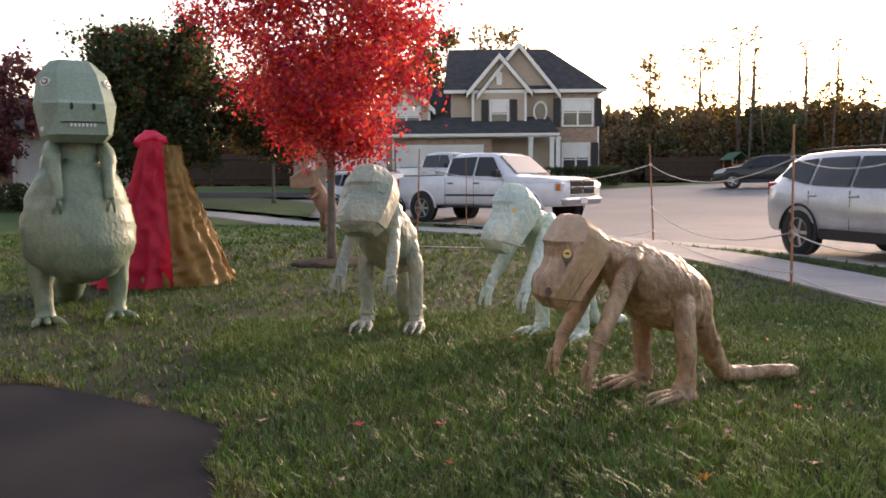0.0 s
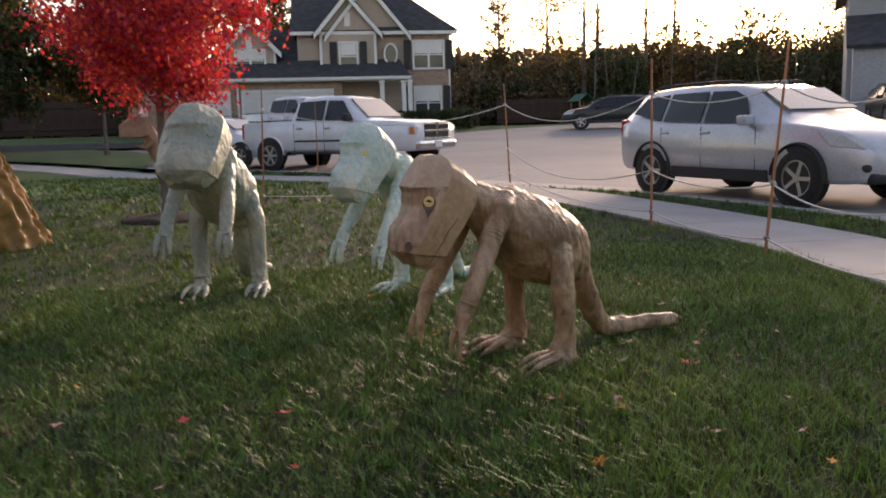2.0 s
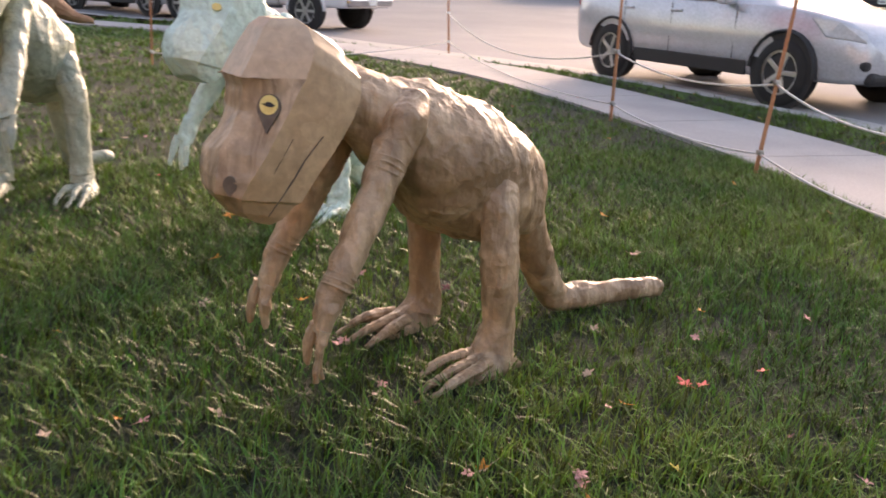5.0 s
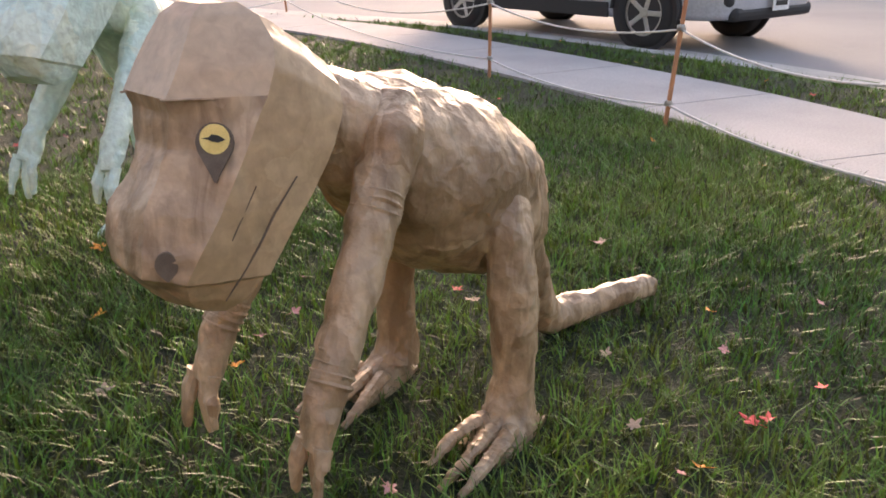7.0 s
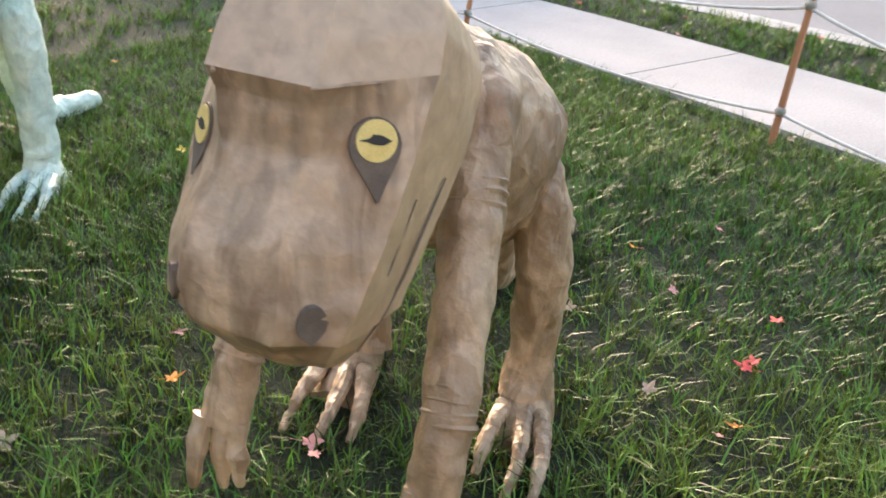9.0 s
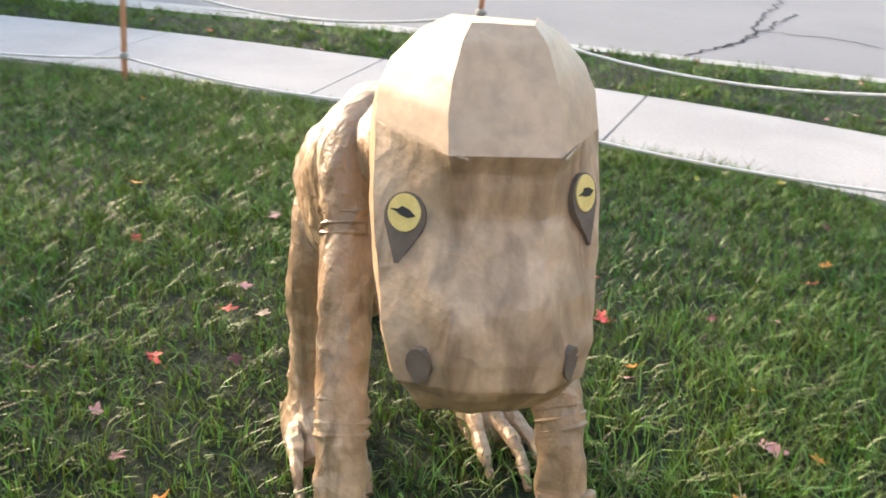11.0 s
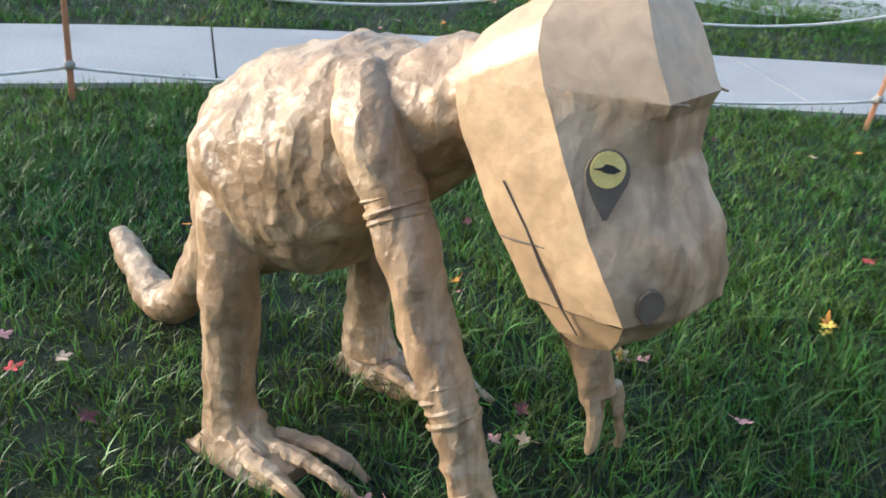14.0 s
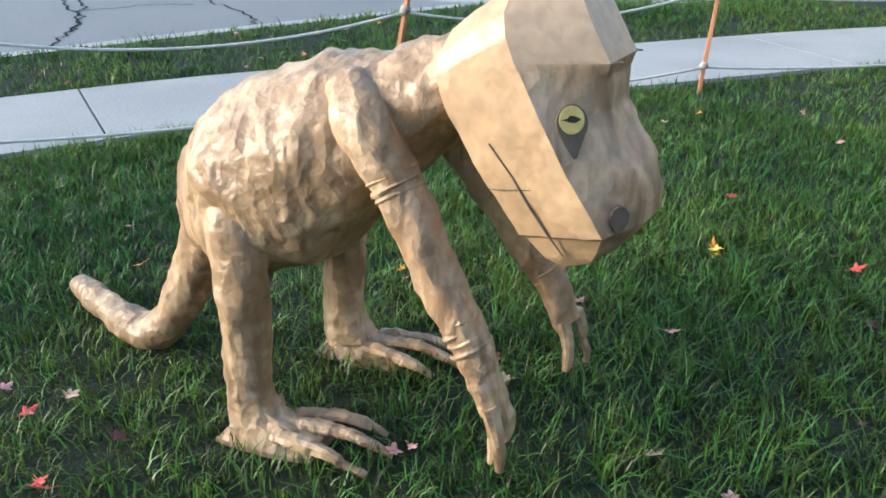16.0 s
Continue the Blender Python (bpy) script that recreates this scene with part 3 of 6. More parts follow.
def raptor_head(bm, wide, lat):
    """A faceted card head that hangs from the neck. x ahead, y to its left."""
    # height, back, cheek edge, front, half widths at front, cheek edge and back
    # then how far the back corners hang below
    S = [(1.055, 0.510, 0.605, 0.662, 0.040, 0.056, 0.050, 0.075), (1.035, 0.458, 0.588, 0.688, 0.054, 0.092, 0.108, 0.085), (0.995, 0.450, 0.588, 0.712, 0.066, 0.131, 0.139, 0.085),
         (0.958, 0.452, 0.600, 0.733, 0.071, 0.148, 0.149, 0.080), (0.914, 0.460, 0.620, 0.757, 0.070, 0.152, 0.151, 0.062), (0.888, 0.465, 0.636, 0.749, 0.063, 0.152, 0.151, 0.050),
         (0.830, 0.479, 0.668, 0.754, 0.052, 0.153, 0.151, 0.022), (0.790, 0.492, 0.690, 0.774, 0.054, 0.151, 0.150, 0.0), (0.730, 0.526, 0.722, 0.812, 0.062, 0.146, 0.145, 0.0),
         (0.665, 0.570, 0.764, 0.828, 0.070, 0.137, 0.137, 0.0), (0.605, 0.614, 0.784, 0.828, 0.062, 0.124, 0.126, 0.0), (0.597, 0.622, 0.780, 0.825, 0.061, 0.114, 0.113, 0.0), (0.555, 0.656, 0.768, 0.800, 0.048, 0.098, 0.098, 0.0), (0.532, 0.684, 0.748, 0.774, 0.028, 0.082, 0.084, 0.0)]
    rings = []
    for z, b, e, f, fh, he, hb, hang in S:
        fh, he, hb = fh * wide, he * wide, hb * wide
        lift_ = 0.30 * max(0.0, min(1.0, (0.66 - z) / 0.1))

        def at(x, y, d=0.0):
            return (x + 0.07 * y, lat + y - 0.07 * (x - 0.62), z - d + lift_ * (x - 0.69))
        rings.append([at(f, -fh), at(f, fh), at(e, he), at((e + b) / 2, (he + hb) / 2 + 0.003, hang / 2), at(b + 0.012, hb, hang), at(b, hb - 0.03, hang), at(b, -hb + 0.03, hang), at(b + 0.012, -hb, hang), at((e + b) / 2, -(he + hb) / 2 - 0.003, hang / 2), at(e, -he)])
    n0 = len(bm.faces)
    fs = loft(bm, rings, 4)
    for i, f in enumerate(fs[:-2]):
        band, k = divmod(i, 10)
        if k in (0, 1, 9):
            f.material_index = 5 if band >= 4 else 6
    es = list({e for f in fs for e in f.edges})
    bmesh.ops.subdivide_edges(bm, edges=es, cuts=5, use_grid_fill=True)
    bm.normal_update()
    bm.faces.ensure_lookup_table()
    head = bm.faces[n0:]
    dents = {}
    for v in {v for f in head for v in f.verts}:
        front = max(0.0, min(1.0, (v.co.x - 0.66) / 0.08)) * max(0.0, min(1.0, (0.9 - v.co.z) / 0.05))
        crumple = 0.0030 + 0.0065 * front
        q = v.co + Vector((0, 0, 0.5))
        ridge = 0.35 - abs(noise.noise(q * 13 + Vector((5, 2, 1)))) + 0.5 * (0.3 - abs(noise.noise(q * 31)))
        dents[v] = v.normal * (0.004 * noise.noise(q * 7) + crumple * ridge)
    for v, d in dents.items():
        v.co += d
    for f in head:
        f.smooth = True


def set_stance(v, rise, tip):
    x, y, z = v.co
    up = max(0.0, min(1.0, (z - 0.07) / 0.35))
    if x > 0.36 and z > 0.08:
        up = 1.0
    elif x < -0.2:
        up *= max(0.0, min(1.0, (z - 0.1) / 0.4))
    if z > 0.1:
        a = radians(tip) * max(0.0, min(1.0, (x + 0.02) / 0.3))
        c, s = math.cos(a), math.sin(a)
        x, z = x * c - (z - 0.6) * s, 0.6 + x * s + (z - 0.6) * c
    v.co = (x, y, z + rise * up)


def raptor(name, label, mats, loc, rz, k=1.0, wide=1.0, seed=1.0, drawn=True, tail=1.0, lift=0.0, rise=0.0, tip=0.0):
    """One modelled dinosaur standing on two legs, arms hanging: a single mesh."""
    bm = bmesh.new()
    n = 26
    lat = 0.033
    sub = 8
    # trunk from rump to neck
    T = [(-0.305, 0.525, 0.455, 0.026), (-0.292, 0.585, 0.395, 0.072), (-0.258, 0.640, 0.364, 0.110), (-0.195, 0.706, 0.352, 0.155), (-0.125, 0.758, 0.352, 0.192), (-0.04, 0.808, 0.362, 0.218), (0.06, 0.848, 0.392, 0.216), (0.15, 0.870, 0.440, 0.202),
         (0.23, 0.880, 0.515, 0.178), (0.31, 0.896, 0.610, 0.144), (0.39, 0.918, 0.695, 0.114), (0.46, 0.942, 0.752, 0.100), (0.54, 0.956, 0.800, 0.094)]
    ring_loft(bm, T, 72, 0.012, 0.015, seed, 2.15)
    # tail, bent where it meets the ground
    t0 = -0.50
    tube(bm, [(-0.22, 0.03, 0.50), (-0.295, 0.03, 0.345), (-0.375, 0.02, 0.20), (-0.44, 0.008, 0.105), (t0, 0.0, 0.062), (t0 - 0.08 * tail, 0.012, 0.056), (t0 - 0.18 * tail, 0.038, 0.056), (t0 - 0.31 * tail, 0.085, 0.062), (t0 - 0.42 * tail, 0.120, 0.062), (t0 - 0.445 * tail, 0.126, 0.062)],
         [0.085, 0.068, 0.060, 0.057, 0.055, 0.052, 0.047, 0.040, 0.035, 0.018], n, wob=0.008, seed=seed + 3, sub=sub)
    # one side each: knee across, heel, toes, arm across from shoulder to wrist
    for s, leg_y, heel, toes, arm_y, wrist_y in ((1, 0.230, (-0.085, 0.230), ((0.272, 0.205), (0.320, 0.275), (0.312, 0.330)), 0.155, 0.222), (-1, -0.172, (-0.065, -0.196), ((0.295, -0.066), (0.338, -0.128), (0.324, -0.208)), -0.118, -0.152)):
        hip = 0.165 * s + 0.02
        tube(bm, [(-0.02, hip * 0.78, 0.600), (-0.012, hip, 0.560), (-0.004, (hip + leg_y) / 2, 0.48), (0.0, leg_y, 0.36), (-0.004, leg_y, 0.24), (-0.010, leg_y, 0.14), (-0.006, leg_y, 0.095), (0.004, leg_y, 0.055)],
             [(0.030, 0.035), (0.058, 0.066), (0.062, 0.067), (0.058, 0.060), (0.055, 0.056), (0.053, 0.055), (0.057, 0.060), (0.064, 0.070)], n, wob=0.006, seed=seed + s, up=(1, 0, 0), sub=sub)
        # foot: a flat plate with an instep, then three long ringed toes
        rows = []
        aim = (sum(t[1] for t in toes) / 3 - heel[1]) / (toes[1][0] - heel[0])
        for d, hw, zt in ((0.0, 0.052, 0.016), (0.018, 0.056, 0.032), (0.04, 0.060, 0.085), (0.09, 0.066, 0.112), (0.15, 0.070, 0.074), (0.21, 0.066, 0.046), (0.245, 0.060, 0.034)):
            x, fy = heel[0] + d, heel[1] + d * aim
            rows.append([(x, fy - hw, 0.002), (x, fy - hw, min(0.016, zt)), (x, fy - hw * 0.72, zt * 0.62), (x, fy - hw * 0.35, zt * 0.96), (x, fy, zt), (x, fy + hw * 0.35, zt * 0.96), (x, fy + hw * 0.72, zt * 0.62), (x, fy + hw, min(0.016, zt)), (x, fy + hw, 0.002)])
        loft(bm, rows)
        for j, (tx, ty) in enumerate(toes):
            x0 = heel[0] + 0.15
            y0 = heel[1] + 0.15 * aim + (j - 1) * 0.040
            if s < 0:
                y0 = heel[1] + 0.15 * aim + (1 - j) * 0.040
            pts, rad = [], []
            for q in range(19):
                t = q / 18
                bow = 0.012 * math.sin(t * 3.1) * (1 if ty > (y0 + 0.02) else -0.6)
                pts.append((x0 + (tx - x0) * t, y0 + (ty - y0) * t + bow, 0.050 - 0.036 * t + 0.016 * math.sin(t * 3.1)))
                w = (0.021 - 0.0125 * t ** 1.4) * (1.07 if q % 2 else 0.95)
                rad.append((w, w * 0.95))
            tube(bm, pts, rad, 10, wob=0.0025, seed=seed + j)
        # arm, flat palm and three fingers
        dz = lift
        mid = (arm_y + wrist_y) / 2
        ax = 0.034 if s > 0 else 0.014
        A = [(0.245, arm_y * 0.62, 0.838), (0.305, arm_y * 0.97, 0.785), (0.350 + ax * 0.2, arm_y * 1.04, 0.710), (0.405 + ax * 0.5, mid * 0.97, 0.605 + dz * 0.3), (0.470 + ax * 0.8, (mid + wrist_y) / 2, 0.480 + dz * 0.7), (0.530 + ax, wrist_y, 0.375 + dz), (0.562 + ax, wrist_y, 0.305 + dz), (0.585 + ax, wrist_y * 1.02, 0.250 + dz)]
        tube(bm, A, [(0.044, 0.050), (0.056, 0.062), (0.053, 0.056), (0.049, 0.051), (0.045, 0.047), (0.041, 0.041), (0.043, 0.034), (0.044, 0.022)], n, wob=0.006, seed=seed + 5 + s, up=(1, 0, 0), sub=sub)
        for j, (dx, dy, ln) in enumerate(((0.012, -0.030 * s, 0.125), (-0.012, 0.004 * s, 0.15), (0.030, 0.034 * s, 0.135))):
            pts, rad = [], []
            for q in range(10):
                t = q / 9
                pts.append((0.580 + ax + dx * (0.3 + 0.7 * t) + ln * t * 0.30 - 0.03 * t * t, wrist_y * 1.02 + dy * (1 + 0.35 * t), 0.268 + dz - ln * t))
                w = 0.0185 * (1 - 0.55 * t * t) * (1.0 + 0.10 * (q in (0, 4)))
                rad.append((w, w * 0.85))
            tube(bm, pts, rad, 10, wob=0.003, seed=seed + j + 7, up=(1, 0, 0))
        # wrapped folds at wrist and upper arm
        if drawn:
            for i0, i1, r, f0, cnt in ((4, 5, 0.044, 0.62, 4), (2, 3, 0.0535, 0.25, 3)):
                p, q_ = Vector(A[i0]), Vector(A[i1])
                d = (q_ - p).normalized()
                for q in range(cnt):
                    c = p.lerp(q_, f0) + d * (q * 0.019)
                    tube(bm, [c - d * 0.006, c - d * 0.001, c + d * 0.004], [r * 0.94, r * 1.012, r * 0.95], 26, caps=False, wob=0.004, seed=seed + q, up=(0, 1, 0))
    for f in bm.faces:
        f.smooth = True
    bm.normal_update()
    # a taller stance: longer legs, the fore part tipped up
    if rise or tip:
        for v in bm.verts:
            set_stance(v, rise, tip)
    # the torn strips: flats between raised creases
    moved = {}
    for v in bm.verts:
        q = v.co
        if q.z > 0.03:
            cell = noise.cell(q * 14 + noise.noise_vector(q * 5) * 0.8)
            ridge = 0.011 * (0.22 - abs(noise.noise(q * 10 + Vector((seed, 3, 1))))) + 0.009 * (0.20 - abs(noise.noise(q * 23 + Vector((1, seed, 4)))))
            moved[v] = v.normal * (ridge + 0.0016 * cell)
    for v, d in moved.items():
        v.co += d
    n0 = len(bm.verts)
    raptor_head(bm, wide, lat)
    for s in (1, -1):
        # brow folds and the fold below the eye, glued on
        tube(bm, [(0.615, lat + s * 0.148 * wide, 0.917), (0.69, lat + s * 0.108 * wide, 0.912), (0.770, lat + s * 0.060 * wide, 0.914)], [0.002, 0.003, 0.002], 6, mi=5, wob=0.003, seed=s)
        nr = Vector((0.72, s * 0.63, 0.26))
        c = Vector((0.702 + s * 0.004, lat - 0.004 + s * 0.112 * wide, 0.834 + s * 0.014))
        if drawn:
            patch(bm, c, nr, (0, 0, 1), [(a - s * 0.001, b - 0.006) for a, b in oval(0.031, 0.033, 18, 0.034)], 2, 0.010)
            patch(bm, c, nr, (0, 0, 1), oval(0.0245, 0.0245, 20), 1, 0.0115)
            patch(bm, c, nr, (0, 0, 1), [(-0.0215, 0.001), (-0.009, 0.003), (-0.004, 0.0075), (0.006, 0.006), (0.018, -0.001), (0.007, -0.0055), (-0.005, -0.004), (-0.010, -0.001)], 3, 0.013)
            patch(bm, (0.803 + s * 0.006, lat - 0.012 + s * 0.098 * wide, 0.652), (0.70, s * 0.71, 0.02), (0, 0, 1), [(a, b) for a, b in oval(0.019, 0.024, 14, 0.004)], 2, 0.0035)
            # mouth line and the seam across it, drawn on the card cheek
            def cheek(x, h, z):
                return (x + 0.07 * s * h, lat + s * h - 0.07 * (x - 0.62), z)
            tube(bm, [cheek(0.575, 0.1545, 0.770), cheek(0.622, 0.1490, 0.712), cheek(0.652, 0.1415, 0.660), cheek(0.683, 0.1310, 0.612), cheek(0.708, 0.1080, 0.562)], [0.0013, 0.0022, 0.0024, 0.0022, 0.0013], 5, mi=2)
            if s < 0:
                tube(bm, [cheek(0.572, 0.1405, 0.680), cheek(0.60, 0.1440, 0.684), cheek(0.655, 0.1455, 0.694)], [0.0012, 0.0020, 0.0012], 5, mi=2)
            else:
                tube(bm, [cheek(0.655, 0.1520, 0.768), cheek(0.700, 0.1440, 0.690), cheek(0.735, 0.1320, 0.630)], [0.0010, 0.0016, 0.0010], 5, mi=2)
        else:
            patch(bm, c, nr, (0, 0, 1), oval(0.020, 0.016, 16), 1, 0.010)
    bm.verts.ensure_lookup_table()
    for v in bm.verts[n0:]:
        set_stance(v, rise, tip)
    bm.normal_update()
    o = part(name, bm, mats)
    o.data.set_sharp_from_angle(angle=radians(26))
    o.matrix_world = pose(*loc, 0, 0, rz) @ Matrix.Scale(k, 4)
    return tagged(o, label, "dinosaur sculpture", "dinosaur sculptures on the lawn")


def heading(dx, dy):
    return math.degrees(math.atan2(dy, dx))


brown = raptor("dinosaur_sculpture", "brown kraft paper raptor sculpture with yellow eyes, leaning forward", [M["kraft"], M["eye"], M["pencil"], M["ink"], M["kraft_card"], M["kraft_face"], M["kraft_brow"]], (1.45, 4.28, 0.0), heading(-0.955, -0.295))
grey = raptor("dinosaur_sculpture", "grey-green papier-mache raptor sculpture with a big faceted head", [M["grey_green"]] * 7, (-0.06, 6.66, 0.0), heading(-0.32, -0.95), 1.08, 1.24, seed=11.0, drawn=False, tail=0.4, rise=0.10, tip=11.0)
mint = raptor("dinosaur_sculpture", "pale mint-painted raptor sculpture stooping over the lawn", [M["mint"], M["eye"], M["mint"], M["mint"], M["mint"], M["mint"], M["mint"]], (1.28, 6.08, 0.0), heading(-0.80, -0.60), 1.0, 1.02, seed=23.0, drawn=False, tail=0.5, rise=0.09, tip=7.0)


def tall_dino():
    """The tall dinosaur, upright, with a box head: a single mesh."""
    bm = bmesh.new()
    tube(bm, [(0, 0, 0.62), (0.02, 0, 0.66), (0.04, 0, 0.80), (0.03, 0, 1.00), (0.0, 0, 1.22), (0.0, 0, 1.36), (-0.02, 0, 1.40), (-0.02, 0, 1.62), (0.0, 0, 1.78), (0.02, 0, 1.92)],
         [(0.30, 0.30), (0.48, 0.46), (0.555, 0.51), (0.55, 0.50), (0.50, 0.45), (0.455, 0.42), (0.385, 0.35), (0.33, 0.31), (0.27, 0.27), (0.24, 0.24)], 30, wob=0.03, seed=2, up=(1, 0, 0), sub=4)
    # cut of the belly plate
    for s in (1, -1):
        tube(bm, [(0.0, s * 0.34, 0.75), (0.0, s * 0.365, 0.50), (0.02, s * 0.36, 0.26), (0.03, s * 0.35, 0.12), (0.05, s * 0.35, 0.05)], [0.17, 0.12, 0.09, 0.085, 0.10], 18, wob=0.015, seed=s, up=(1, 0, 0), sub=4)
        for dy in (-0.10, 0.0, 0.10):
            tube(bm, [(0.06, s * 0.35 + dy * 0.4, 0.05), (0.17, s * 0.35 + dy * 1.2, 0.035), (0.26, s * 0.35 + dy * 1.6, 0.012)], [0.05, 0.036, 0.012], 9, wob=0.006, seed=dy)
        tube(bm, [(0.16, s * 0.23, 1.80), (0.27, s * 0.26, 1.70), (0.36, s * 0.25, 1.52), (0.42, s * 0.24, 1.36), (0.43, s * 0.24, 1.27)], [0.075, 0.085, 0.062, 0.05, 0.045], 14, wob=0.012, seed=s + 6, up=(1, 0, 0), sub=4)
        for dy in (-0.035, 0.02):
            tube(bm, [(0.43, s * 0.25 + dy * 0.6, 1.30), (0.46, s * 0.25 + dy, 1.22), (0.45, s * 0.25 + dy * 1.3, 1.13)], [0.026, 0.022, 0.008], 7)
    # tail to the ground, behind
    tube(bm, [(-0.30, 0, 0.85), (-0.62, 0.02, 0.62), (-0.95, 0.05, 0.34), (-1.35, 0.10, 0.16), (-1.75, 0.16, 0.10)], [0.30, 0.23, 0.17, 0.13, 0.06], 18, wob=0.02, seed=9, sub=4)
    for f in bm.faces:
        f.smooth = True
    # card head: skull box and muzzle
    H = [(1.83, -0.20, 0.40, 0.25, 0.20), (1.90, -0.26, 0.52, 0.30, 0.235), (2.20, -0.30, 0.55, 0.345, 0.20), (2.235, -0.30, 0.48, 0.35, 0.21), (2.52, -0.24, 0.30, 0.31, 0.18), (2.66, -0.14, 0.16, 0.20, 0.13)]
    rings = []
    for z, b, fr, h, fh in H:
        rings.append([(fr, -fh, z), (fr, fh, z), (fr - 0.16, h, z), (b + 0.1, h, z), (b, h - 0.1, z), (b, -h + 0.1, z), (b + 0.1, -h, z), (fr - 0.16, -h, z)])
    loft(bm, rings, 1)
    for s in (1, -1):
        patch(bm, (0.551, s * 0.10, 2.17), (1, 0, 0.1), (0, 0, 1), oval(0.016, 0.036), 3, 0.004)
        patch(bm, (0.27, s * 0.285, 2.42), (0.62, s * 0.78, 0.25), (0, 0, 1), oval(0.055, 0.045), 2, 0.010)
        patch(bm, (0.27, s * 0.285, 2.42), (0.62, s * 0.78, 0.25), (0, 0, 1), oval(0.04, 0.03), 3, 0.012)
        patch(bm, (0.27, s * 0.285, 2.42), (0.62, s * 0.78, 0.25), (0, 0, 1), oval(0.024, 0.018), 2, 0.016)
    patch(bm, (0.538, 0, 2.02), (1, 0, 0.05), (0, 0, 1), [(-0.20, 0.004), (0.20, 0.008), (0.20, -0.004), (-0.20, -0.008)], 3, 0.006)
    for i in range(7):
        y = -0.12 + i * 0.036
        patch(bm, (0.534, y + 0.012, 1.992), (1, 0, 0.05), (0, 0, 1), [(-0.013, 0.015), (0.013, 0.015), (0.007, -0.016), (-0.007, -0.016)], 2, 0.008)
    for s in (1, -1):
        for i in range(4):
            patch(bm, (0.30 - 0.06 * i, s * 0.318, 1.965), (0.12, s, 0), (0, 0, 1), [(-0.018, 0.02), (0.018, 0.02), (0.008, -0.02), (-0.008, -0.02)], 2, 0.008)
    bm.normal_update()
    o = part("dinosaur_sculpture", bm, [M["sage"], M["sage_head"], M["white"], M["ink"]])
    o.matrix_world = pose(-2.83, 7.45, 0.0, 0, 0, heading(0.46, -0.888)) @ Matrix.Scale(0.875, 4)
    return tagged(o, "tall sage-green dinosaur sculpture with box head and white teeth", "dinosaur sculpture", "dinosaur sculptures on the lawn")


tall_dino()


def far_dino():
    """A small raw cardboard dinosaur beyond the tree."""
    bm = bmesh.new()
    tube(bm, [(-0.9, 0, 0.25), (-0.5, 0, 0.35), (-0.1, 0, 0.62), (0.12, 0, 0.95), (0.25, 0, 1.30), (0.36, 0, 1.42)], [0.05, 0.12, 0.24, 0.20, 0.13, 0.10], 14, wob=0.02, sub=3)
    rings = []
    for x, hw, z0, z1 in ((0.18, 0.10, 1.30, 1.62), (0.34, 0.17, 1.20, 1.68), (0.60, 0.15, 1.16, 1.60), (0.85, 0.09, 1.18, 1.42)):
        rings.append([(x, -hw, z0), (x, hw, z0), (x, hw * 0.8, z1), (x, -hw * 0.8, z1)])
    loft(bm, rings, 0)
    for s in (1, -1):
        tube(bm, [(-0.05, s * 0.16, 0.6), (0.02, s * 0.2, 0.3), (-0.02, s * 0.2, 0.02)], [0.12, 0.08, 0.07], 10)
        tube(bm, [(0.20, s * 0.14, 1.05), (0.38, s * 0.15, 0.92), (0.48, s * 0.14, 0.98)], [0.05, 0.04, 0.02], 8)
        prism(bm, [(0.26, s * 0.12, 1.6), (0.42, s * 0.12, 1.6), (0.30, s * 0.16, 1.82)], (0, s * 0.02, 0), 1)
    o = part("dinosaur_sculpture", bm, [M["cardboard"], M["white"]])
    o.matrix_world = pose(-1.1, 18.6, hz(-1.1, 18.6), 0, 0, 200) @ Matrix.Scale(0.93, 4)
    return tagged(o, "raw brown cardboard dinosaur sculpture beyond the red tree", "dinosaur sculpture", "dinosaur sculptures on the lawn")


far_dino()


